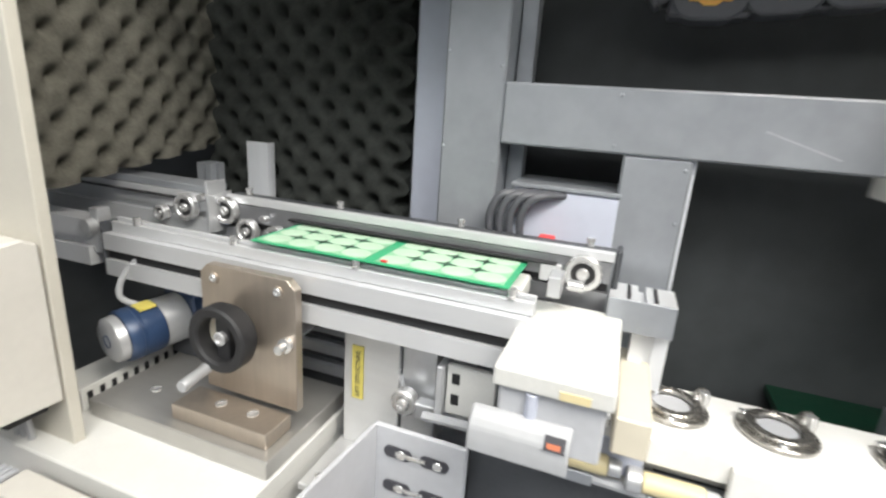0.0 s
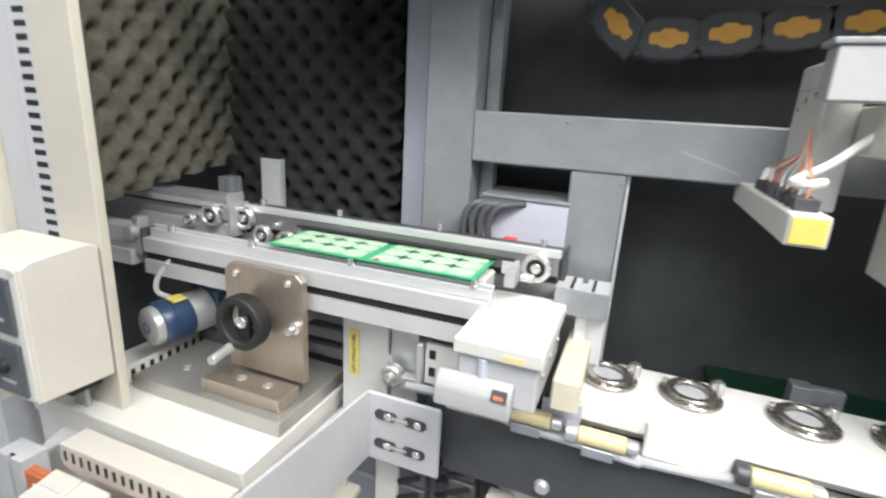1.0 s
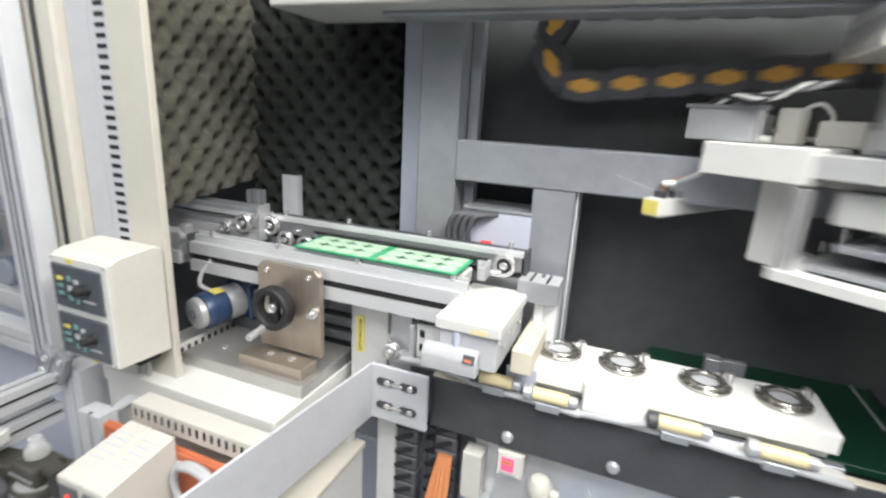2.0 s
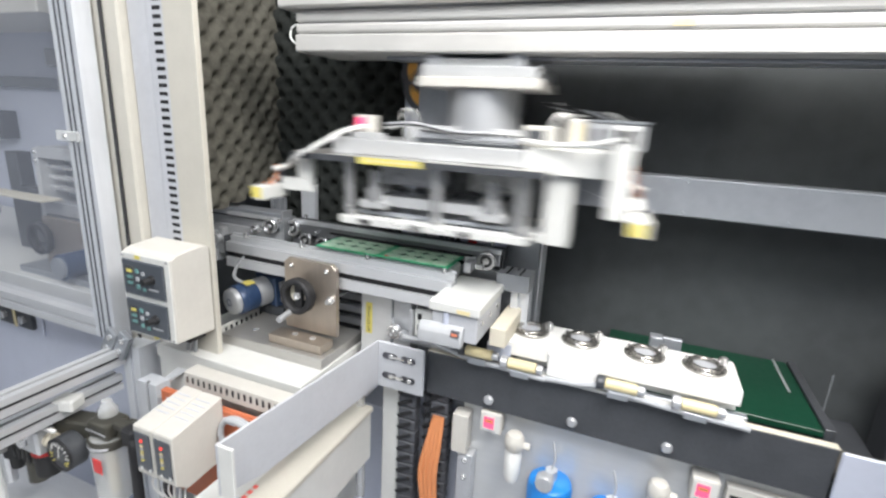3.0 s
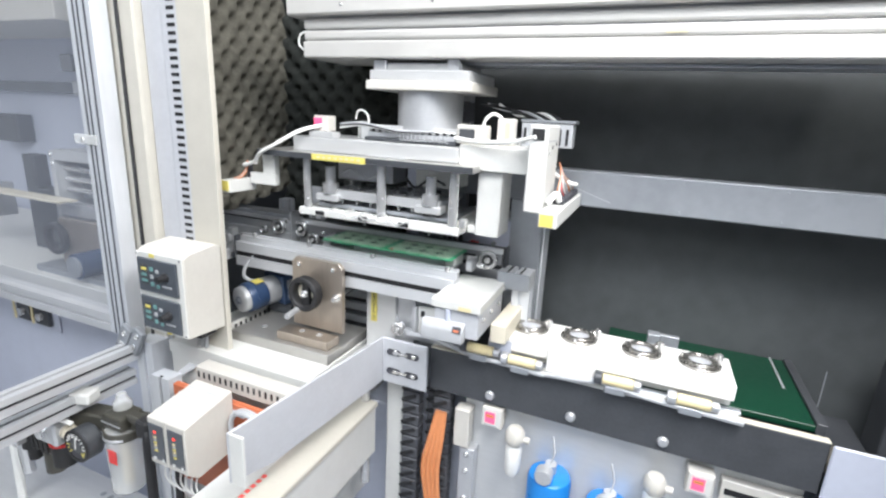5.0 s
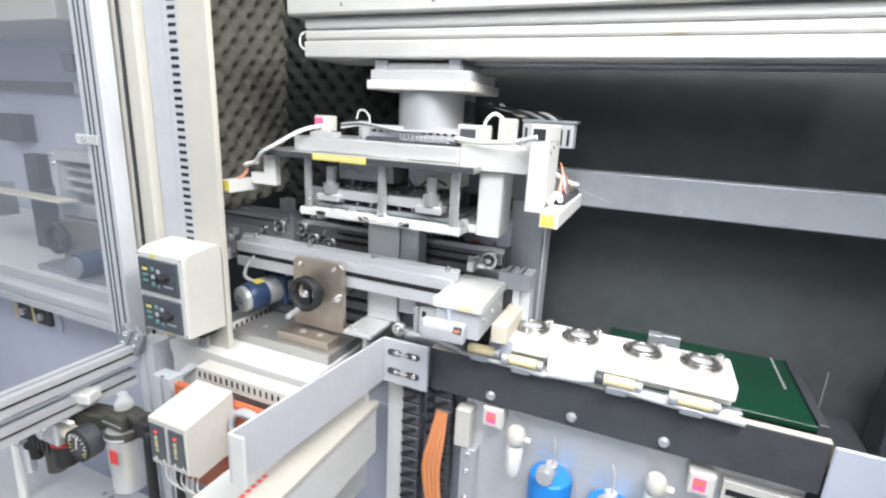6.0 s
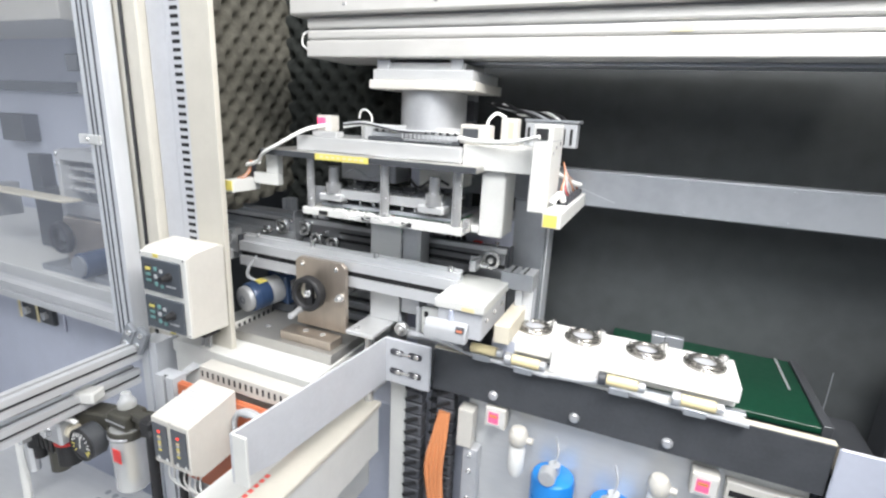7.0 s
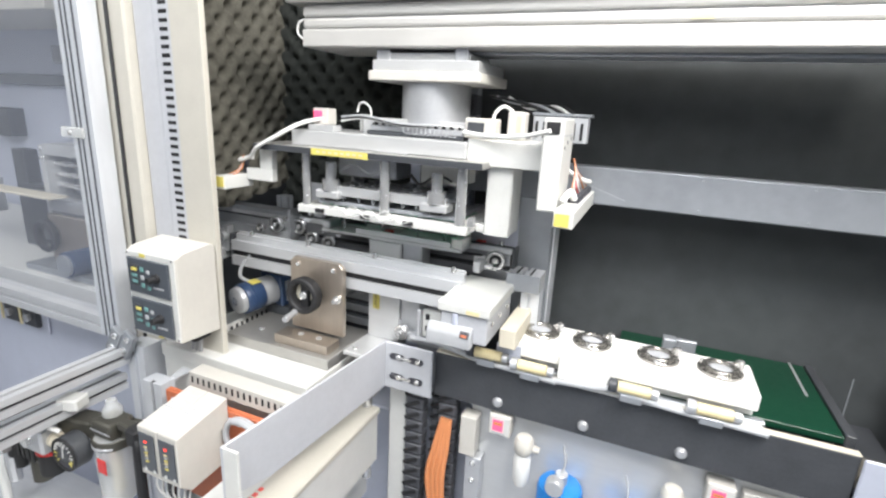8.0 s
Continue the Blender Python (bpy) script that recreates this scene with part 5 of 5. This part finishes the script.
part("under_hose", tube([(-0.27, 0.37, 1.07), (-0.24, 0.362, 1.082), (-0.21, 0.365, 1.068), (-0.18, 0.37, 1.085)], 0.0022, 6), GREYCABLE, head)
part("under_hose", tube([(-0.14, 0.37, 1.075), (-0.12, 0.365, 1.062), (-0.095, 0.37, 1.078), (-0.07, 0.372, 1.07)], 0.0022, 6), RUBBER, head)
part("side_block", box(-0.012, 0.026, 0.362, 0.420, 0.9975, 1.0995, 0.0015), WHITE, head)
part("side_block_foot", box(-0.026, -0.0125, 0.365, 0.385, 1.0, 1.012, 0.001), WHITE, head)
for k in range(4):
    part("vacuum_tube", tube([(-0.265 + 0.03 * k, 0.330, 1.0135), (-0.245 + 0.03 * k, 0.325, 1.018 + 0.003 * (k % 2)), (-0.222 + 0.03 * k, 0.324, 1.006), (-0.200 + 0.03 * k, 0.327, 1.0145)], 0.0012, 6), BOWL, lf)
for x, y in [(-0.275 + 0.026 * i, 0.372 + 0.026 * j) for i in range(8) for j in range(4)]:
    part("stripper_bush", rod((x, y, 1.0442), "z", 0.0048, 0.0022, 10, 0.0004), STEEL, head, "", True)
# right hand bracket and its terminal bar
br = part("right_bracket", box(0.072, 0.098, 0.318, 0.400, 1.052, 1.172, 0.002), WHITE, head)
part("bracket_mouth", box(0.076, 0.093, 0.3165, 0.3178, 1.152, 1.167, 0.0005), RUBBER, br)
part("bracket_seam", box(0.0981, 0.0986, 0.320, 0.399, 1.1500, 1.1512, 0), GREYCABLE, br)
for y, z in ((0.335, 1.135), (0.352, 1.142), (0.378, 1.146)):
    part("bracket_screw", rod((0.0981, y, z), "x", 0.003, 0.001, 12), STEEL, br, "", True)
part("rear_mouth", box(0.076, 0.094, 0.4003, 0.4016, 1.146, 1.167, 0.0005), RUBBER, br)
part("rear_rim", box(0.0735, 0.0965, 0.4003, 0.4022, 1.168, 1.1705, 0.0003), WHITE, br)
part("rear_plug", rod((0.085, 0.4016, 1.155), "y", 0.006, 0.012, 14), CABLE, br, "", True)
part("rear_lead", tube([(0.085, 0.412, 1.155), (0.070, 0.424, 1.150), (0.050, 0.432, 1.146), (0.020, 0.440, 1.142)], 0.0036, 8), CABLE, br)
part("loop_lead", tube([(0.030, 0.436, 1.140), (0.066, 0.430, 1.118), (0.094, 0.440, 1.094), (0.116, 0.452, 1.082), (0.121, 0.466, 1.080), (0.114, 0.474, 1.080), (0.104, 0.468, 1.082)], 0.0034, 8), CABLE, br)
tbar = part("terminal_bar", box(0.102, 0.127, 0.284, 0.4975, 1.040, 1.062, 0.001), WHITE, head)
part("yellow_label", box(0.104, 0.122, 0.2825, 0.2838, 1.042, 1.058, 0), YELLOW, tbar, "yellow printed label")
part("yellow_label", box(0.104, 0.125, 0.4977, 0.4990, 1.042, 1.060, 0), YELLOW, tbar, "yellow printed label")
for k in range(8):
    y = 0.352 + 0.0175 * k
    part("terminal", box(0.107, 0.1225, y, y + 0.008, 1.0622, 1.071, 0.0005), INK, tbar)
    part("wire", tube([(0.115, y + 0.004, 1.071), (0.112, y - 0.004, 1.082), (0.106, 0.40 + 0.004 * k, 1.098), (0.102, 0.402, 1.118)], 0.0010, 5), (COIL, CABLE, REDINK, CABLE, GREYCABLE, COIL, CABLE, COIL)[k], tbar)
part("wire_bunch", tube([(0.104, 0.330, 1.066), (0.108, 0.336, 1.074), (0.112, 0.344, 1.078), (0.116, 0.352, 1.068)], 0.0045, 8), CABLE, tbar)
# left hand label bar
lbar = part("left_bar", box(-0.461, -0.4410, 0.285, 0.350, 1.029, 1.051, 0.001), WHITE, head)
part("left_label", box(-0.4595, -0.4425, 0.2835, 0.2848, 1.033, 1.050, 0), YELLOW, lbar, "yellow printed label")
part("left_hanger", box(-0.4405, -0.384, 0.334, 0.348, 1.042, 1.062, 0.001), WHITE, lbar)
part("left_upright", box(-0.410, -0.384, 0.334, 0.348, 1.0622, 1.0970, 0.001), WHITE, lbar)
part("left_clamp", rod((-0.449, 0.343, 1.051), "z", 0.005, 0.026, 10), INK, lbar)
for k in range(3):
    part("left_wire", tube([(-0.454 + 0.004 * k, 0.310, 1.0515), (-0.453 + 0.003 * k, 0.325, 1.056), (-0.451 + 0.002 * k, 0.334, 1.066), (-0.449, 0.338, 1.082)], 0.0012, 5), (COIL, GREYCABLE, COIL)[k], lbar)
part("left_lead", tube([(-0.440, 0.350, 1.078), (-0.452, 0.352, 1.077), (-0.458, 0.342, 1.075), (-0.450, 0.332, 1.074), (-0.42, 0.326, 1.084), (-0.395, 0.312, 1.100), (-0.36, 0.312, 1.118), (-0.325, 0.335, 1.142), (-0.30, 0.364, 1.152)], 0.0032, 8), CABLE, lbar)
# switches, chain and leads on the deck
sw = part("deck_switch", box(-0.318, -0.289, 0.362, 0.386, 1.1425, 1.168, 0.001), PLASTIC, head, "white digital pressure switch")
part("deck_display", box(-0.316, -0.300, 0.3605, 0.3615, 1.149, 1.164, 0), PINK, sw)
part("deck_clamp", box(-0.247, -0.232, 0.389, 0.401, 1.1325, 1.162, 0.002), BOWL, head)
part("clamp_loop", tube([(-0.252, 0.392, 1.165), (-0.248, 0.392, 1.178), (-0.238, 0.392, 1.180), (-0.228, 0.392, 1.172), (-0.226, 0.392, 1.160)], 0.0016, 6), CABLE, head)
part("deck_rail", box(-0.216, -0.052, 0.362, 0.380, 1.1325, 1.1385, 0.001), BLACK, head)
part("deck_block", box(-0.212, -0.056, 0.366, 0.380, 1.1387, 1.1470, 0.001), GREYCABLE, head)
for k in range(24):
    part("tooth", box(-0.210 + 0.0064 * k, -0.2066 + 0.0064 * k, 0.3645, 0.3795, 1.1472, 1.1515, 0.0004), RUBBER if k % 2 else MILLED, head)
part("spiral_wrap", tube([(-0.150 + 0.0009 * q, 0.3585 + 0.0045 * math.cos(q * math.pi / 4), 1.1415 + 0.0050 * math.sin(q * math.pi / 4)) for q in range(96)], 0.0007, 5, None, 2), GREYCABLE, head)
for k in range(3):
    part("deck_lead", tube([(-0.27, 0.372, 1.150 + 0.003 * k), (-0.22, 0.366 - 0.003 * k, 1.156 + 0.002 * k), (-0.15, 0.364 - 0.004 * k, 1.1475 + 0.002 * k), (-0.09, 0.366, 1.152), (-0.045, 0.37, 1.15)], 0.0018, 6), (CABLE, RUBBER, GREYCABLE)[k], head)
part("white_strip", box(-0.235, -0.05, 0.382, 0.388, 1.1325, 1.158, 0.001), MILLED, head)
part("valve_housing", box(-0.052, -0.006, 0.362, 0.392, 1.1375, 1.166, 0.002), PLASTIC, head)
part("valve_mouth", box(-0.047, -0.022, 0.3605, 0.3618, 1.143, 1.160, 0.001), BLACK, head)
part("long_lead", tube([(-0.05, 0.352, 1.146), (-0.01, 0.345, 1.143), (0.04, 0.335, 1.146), (0.082, 0.316, 1.156)], 0.0032, 8), CABLE, head)
part("tagged_relay", box(0.005, 0.030, 0.385, 0.41, 1.1375, 1.178, 0.002), PLASTIC, head)
part("relay_tag", box(0.018, 0.026, 0.3838, 0.3848, 1.148, 1.172, 0), AMBER, head)
part("relay_lead", tube([(0.01, 0.392, 1.178), (-0.002, 0.385, 1.184), (-0.012, 0.378, 1.174), (-0.014, 0.376, 1.160)], 0.0025, 8), CABLE, head)
wd = part("head_duct", box(0.032, 0.112, 0.43, 0.455, 1.1375, 1.174, 0.001), GREYCABLE, head)
for k in range(7):
    part("duct_slot", box(0.036 + 0.011 * k, 0.040 + 0.011 * k, 0.4288, 0.4298, 1.142, 1.166, 0), SLOT, wd)
part("duct_lid", box(0.030, 0.116, 0.428, 0.457, 1.1745, 1.179, 0.001), GREYPAINT, wd)
for k in range(5):
    part("rear_lead", tube([(-0.05 + 0.01 * k, 0.47, 1.20), (-0.02 + 0.012 * k, 0.468, 1.196 - 0.004 * k), (0.02 + 0.012 * k, 0.462, 1.188), (0.05 + 0.01 * k, 0.452, 1.178)], 0.0028, 6), (RUBBER, GREYCABLE, RUBBER, CABLE, RUBBER)[k], head)

# cable chain of the gantry: links that run round a bend behind the beam
chain = thing("cable_chain", (0.0, 0.53, 1.2), "grey plastic cable chain with orange link covers", "cable chain")
LINKS = []
LINK = 0.0575
for k in range(15):
    bm = extrude([(0.0215 * math.sin(a) , 0.0115 * (1 if math.cos(a) > 0 else -1) + 0.0215 * math.cos(a)) for a in [math.pi / 10 * (q + 0.5) for q in range(20)]], "y", -0.018, 0.018, 0.002)
    me = bpy.data.meshes.new("link")
    bm.to_mesh(me)
    bm.free()
    me.materials.append(CHAIN)
    link = new("link", me)
    link.parent = chain
    ORIGIN[link.name] = Vector()
    cover = []
    for a in range(24):
        t = 2 * math.pi * a / 24
        c, lobe = math.cos(t), 0.0060 if abs(math.cos(t)) > 0.40 else 0.0096
        cover.append((lobe * math.copysign(min(1.0, 2.6 * abs(math.sin(t))), math.sin(t)), 0.0195 * c))
    part("orange_cover", extrude(cover, "y", -0.0196, -0.0184), ORANGE, link, "orange link cover")
    part("side_web", extrude([(-0.0185, -0.034), (-0.0185, 0.034), (0.0185, 0.034), (0.0185, -0.034)], "y", -0.0150, 0.0150, 0.002), CHAIN, link)
    part("hinge_line", annulus((-0.0275, -0.0155, 0), "y", 0.0165, 0.0178, 0.0008, 24), RUBBER, link, "", True)
    LINKS.append(link)

# ---------------------------------------------------------------- neighbouring station seen through the glass
ns = thing("station_bench", (-1.4, 0.6, 0.0), "white bench of the neighbouring station", "bench")
part("top", box(-2.65, -0.81, 0.40, 0.88, 0.66, 0.70, 0.002), WHITE, ns)
part("front", box(-2.65, -0.81, 0.41, 0.42, 0.05, 0.6595, 0.002), LAVENDER, ns)
nh = thing("slide_unit", (-1.3, 0.55, 0.65), "grey slide unit with shafts and a steel bracket", "slide unit")
part("left_plate", box(-1.47, -1.45, 0.50, 0.62, 0.72, 0.98, 0.001), MILLED, nh)
part("top_bar", box(-1.4495, -1.02, 0.50, 0.60, 0.955, 0.985, 0.001), MILLED, nh)
for z in (0.87, 0.90, 0.93):
    part("shaft", rod((-1.45, 0.53, z), "x", 0.008, 0.43, 14), STEEL, nh, "", True)
part("core", box(-1.44, -1.03, 0.56, 0.60, 0.84, 0.95, 0.001), GREYPAINT, nh)
for z in (0.74, 0.765, 0.945, 0.97):
    part("plate_bolt", screw((-1.46, 0.50, z), "y", 0.006, 0.004, -1), STEEL, nh, "", True)
part("bracket_edge", box(-1.2495, -1.243, 0.468, 0.486, 0.7190, 0.80, 0.001), STEEL, nh)
part("lower_bar", box(-1.4495, -1.02, 0.50, 0.53, 0.80, 0.835, 0.001), SILVER, nh)
part("bracket", box(-1.42, -1.25, 0.47, 0.485, 0.655, 0.80, 0.001), BRUSHED, nh)
part("handwheel", annulus((-1.40, 0.44, 0.745), "y", 0.030, 0.045, 0.02, 32), RUBBER, nh, "black handwheel", True)
part("motor", rod((-1.245, 0.40, 0.70), "y", 0.034, 0.12, 28), BLUE, nh, "", True)
part("motor_face", rod((-1.245, 0.393, 0.70), "y", 0.028, 0.007, 28), GREYPAINT, nh, "", True)
part("base", box(-1.46, -1.10, 0.42, 0.60, 0.6505, 0.668, 0.001), GREYPAINT, nh)
for x in (-1.33, -1.25):
    part("bolt", rod((x, 0.55, 0.985), "z", 0.012, 0.03, 14), STEEL, nh, "", True)
part("black_block", box(-1.60, -1.48, 0.52, 0.60, 0.70, 0.86, 0.002), BLACK, nh)
part("black_upright", box(-1.72, -1.66, 0.56, 0.60, 0.6505, 0.95, 0.002), BLACK, nh)
nh.location = Vector(nh.location) + Vector((0.130, 0.0, 0.050))
ng = thing("wall_rail", (-1.4, 0.88, 1.1), "dark rail fixed on the white station back", "rail")
part("rail", box(-2.60, -1.80, 0.875, 0.90, 1.19, 1.230, 0.002), PANELGREY, ng)
part("end_cap", box(-1.7995, -1.73, 0.865, 0.90, 1.185, 1.235, 0.002), SILVER, ng)
nb = thing("switch_block", (-1.9, 0.85, 1.0), "black switch block on the station back", "block")
part("block", box(-2.30, -2.14, 0.84, 0.90, 0.99, 1.10, 0.003), BLACK, nb)
nc = thing("small_box", (-1.42, 0.88, 1.4), "small grey box on the station back", "box")
part("box_body", box(-1.86, -1.79, 0.87, 0.90, 1.27, 1.33, 0.003), DARKALU, nc)
pt = thing("twin_switch", (-1.2, 0.25, 0.66), "pair of small black switches under the door", "switch")
for x in (-1.13, -1.06):
    s = part("switch_plate", box(x, x + 0.05, 0.265, 0.275, 0.655, 0.70, 0.001), BLACK, pt)
    part("switch_knob", rod((x + 0.025, 0.256, 0.678), "y", 0.010, 0.009, 16), STEEL, s, "", True)
    part("switch_tag", box(x - 0.010, x - 0.002, 0.262, 0.264, 0.655, 0.70, 0), AMBER, pt)
part("plate", box(-1.16, -0.99, 0.2755, 0.28, 0.64, 0.715, 0.001), LAVENDER, pt)
ip = thing("inspection_plate", (-1.4, 0.5, 0.86), "thin cream plate jutting from the neighbouring station", "plate")
part("plate", box(-1.75, -1.22, 0.44, 0.49, 0.898, 0.904, 0.001), PALE, ip)
part("bracket", box(-1.70, -1.66, 0.4905, 0.56, 0.80, 0.904, 0.001), SILVER, ip)
cv = thing("upper_cover", (-1.3, 0.5, 1.3), "cream upper cover of the neighbouring station", "cover")
part("cover", box(-2.60, -1.36, 0.58, 0.88, 1.385, 1.80, 0.003), CREAM, cv)
wpn = thing("station_plinth", (-1.3, 0.30, 0.0), "lavender panel below the glass door", "panel")
part("panel", box(-2.65, -0.655, 0.282, 0.29, 0.05, 0.728, 0.001), LAVENDER, wpn)


# ---------------------------------------------------------------- what moves
def motions():
    base = Vector((-0.17, 0.41, 1.0))
    slide = [(0.0, 0.590), (0.3, 0.560), (0.5, 0.545), (0.8, 0.553), (1.0, 0.558), (1.2, 0.563), (1.5, 0.570), (1.7, 0.574), (1.8, 0.570), (2.0, 0.543), (2.3, 0.440), (2.6, 0.303), (2.8, 0.208), (2.9, 0.154), (3.0, 0.100), (3.1, 0.042), (3.2, 0.006), (3.3, 0.0), (4.0, 0.0), (6.0, 0.0), (8.0, 0.0)]
    turn = {0.0: 180, 0.3: 180, 0.5: 180, 0.8: 180, 1.0: 180, 1.2: 180, 1.5: 180, 1.7: 180, 1.8: 174, 2.0: 145, 2.3: 85, 2.6: 30, 2.8: 10, 2.9: 6, 3.0: 3, 3.1: 1}
    walk(carriage, [(t, pose(-0.13 + s, 0.43, 1.22)) for t, s in slide])
    axle = Vector((-0.128, 0.405, 1.0))
    rows = []
    for t, s in slide:
        off = Matrix.Rotation(radians(turn.get(t, 0)), 3, "Z") @ (base - axle)
        drop = -0.018 * min(1.0, turn.get(t, 0) / 180)
        rows.append((t, pose(axle.x + s + off.x, axle.y + off.y, 1.0 + drop, 0, 0, turn.get(t, 0))))
    walk(head, rows)
    drag = [(0.0, 0.590), (0.3, 0.597), (0.6, 0.607), (1.0, 0.619), (1.4, 0.631), (1.7, 0.638), (1.8, 0.634), (2.0, 0.588), (2.3, 0.455), (2.6, 0.303), (2.8, 0.208), (2.9, 0.154), (3.0, 0.100), (3.1, 0.042), (3.2, 0.006), (3.3, 0.0), (4.0, 0.0), (6.0, 0.0), (8.0, 0.0)]
    rise = [(0.0, 0.0), (4.0, 0.0), (4.7, 0.0), (4.9, 0.008), (5.2, 0.045), (5.5, 0.075), (5.7, 0.080), (5.8, 0.080), (6.5, 0.080), (7.3, 0.080), (7.4, 0.079), (7.6, 0.071), (7.8, 0.060), (8.0, 0.048)]
    walk(lift, [(t, pose(-0.2, 0.41, 0.69 + s)) for t, s in rise])
    take = [(t, max(0.0, s - 0.0055)) for t, s in rise if t < 7.35] + [(8.0, 0.0745)]
    walk(pcb, [(t, pose(-0.185 + (-0.010 if t < 0.1 else 0.0), 0.409, 0.9340 + s)) for t, s in take])
    for k, link in enumerate(LINKS):
        rows = []
        for t, s in drag:
            bend = 0.042 - 0.475 * min(0.640 - s, 0.50)
            x0 = bend + 0.038
            free = (base.x + 0.05 + s) - x0
            d = free - (k + 0.2) * LINK
            r = 0.055
            if d >= 0:
                x, z, a = x0 + d, 1.184 + 0.10 * d * 0.9, -5.0 * min(1, d / 0.08)
            elif d > -math.pi * r:
                q = -d / r
                x, z, a = x0 - r * math.sin(q), 1.184 + r - r * math.cos(q), math.degrees(q)
            else:
                x, z, a = x0 + (-d - math.pi * r), 1.184 + 2 * r, 180.0
            rows.append((t, Matrix.Translation(Vector((x, 0.555, z)) - Vector((0.0, 0.53, 1.2))) @ Matrix.Rotation(radians(a), 4, "Y")))
        walk(link, rows)


motions()
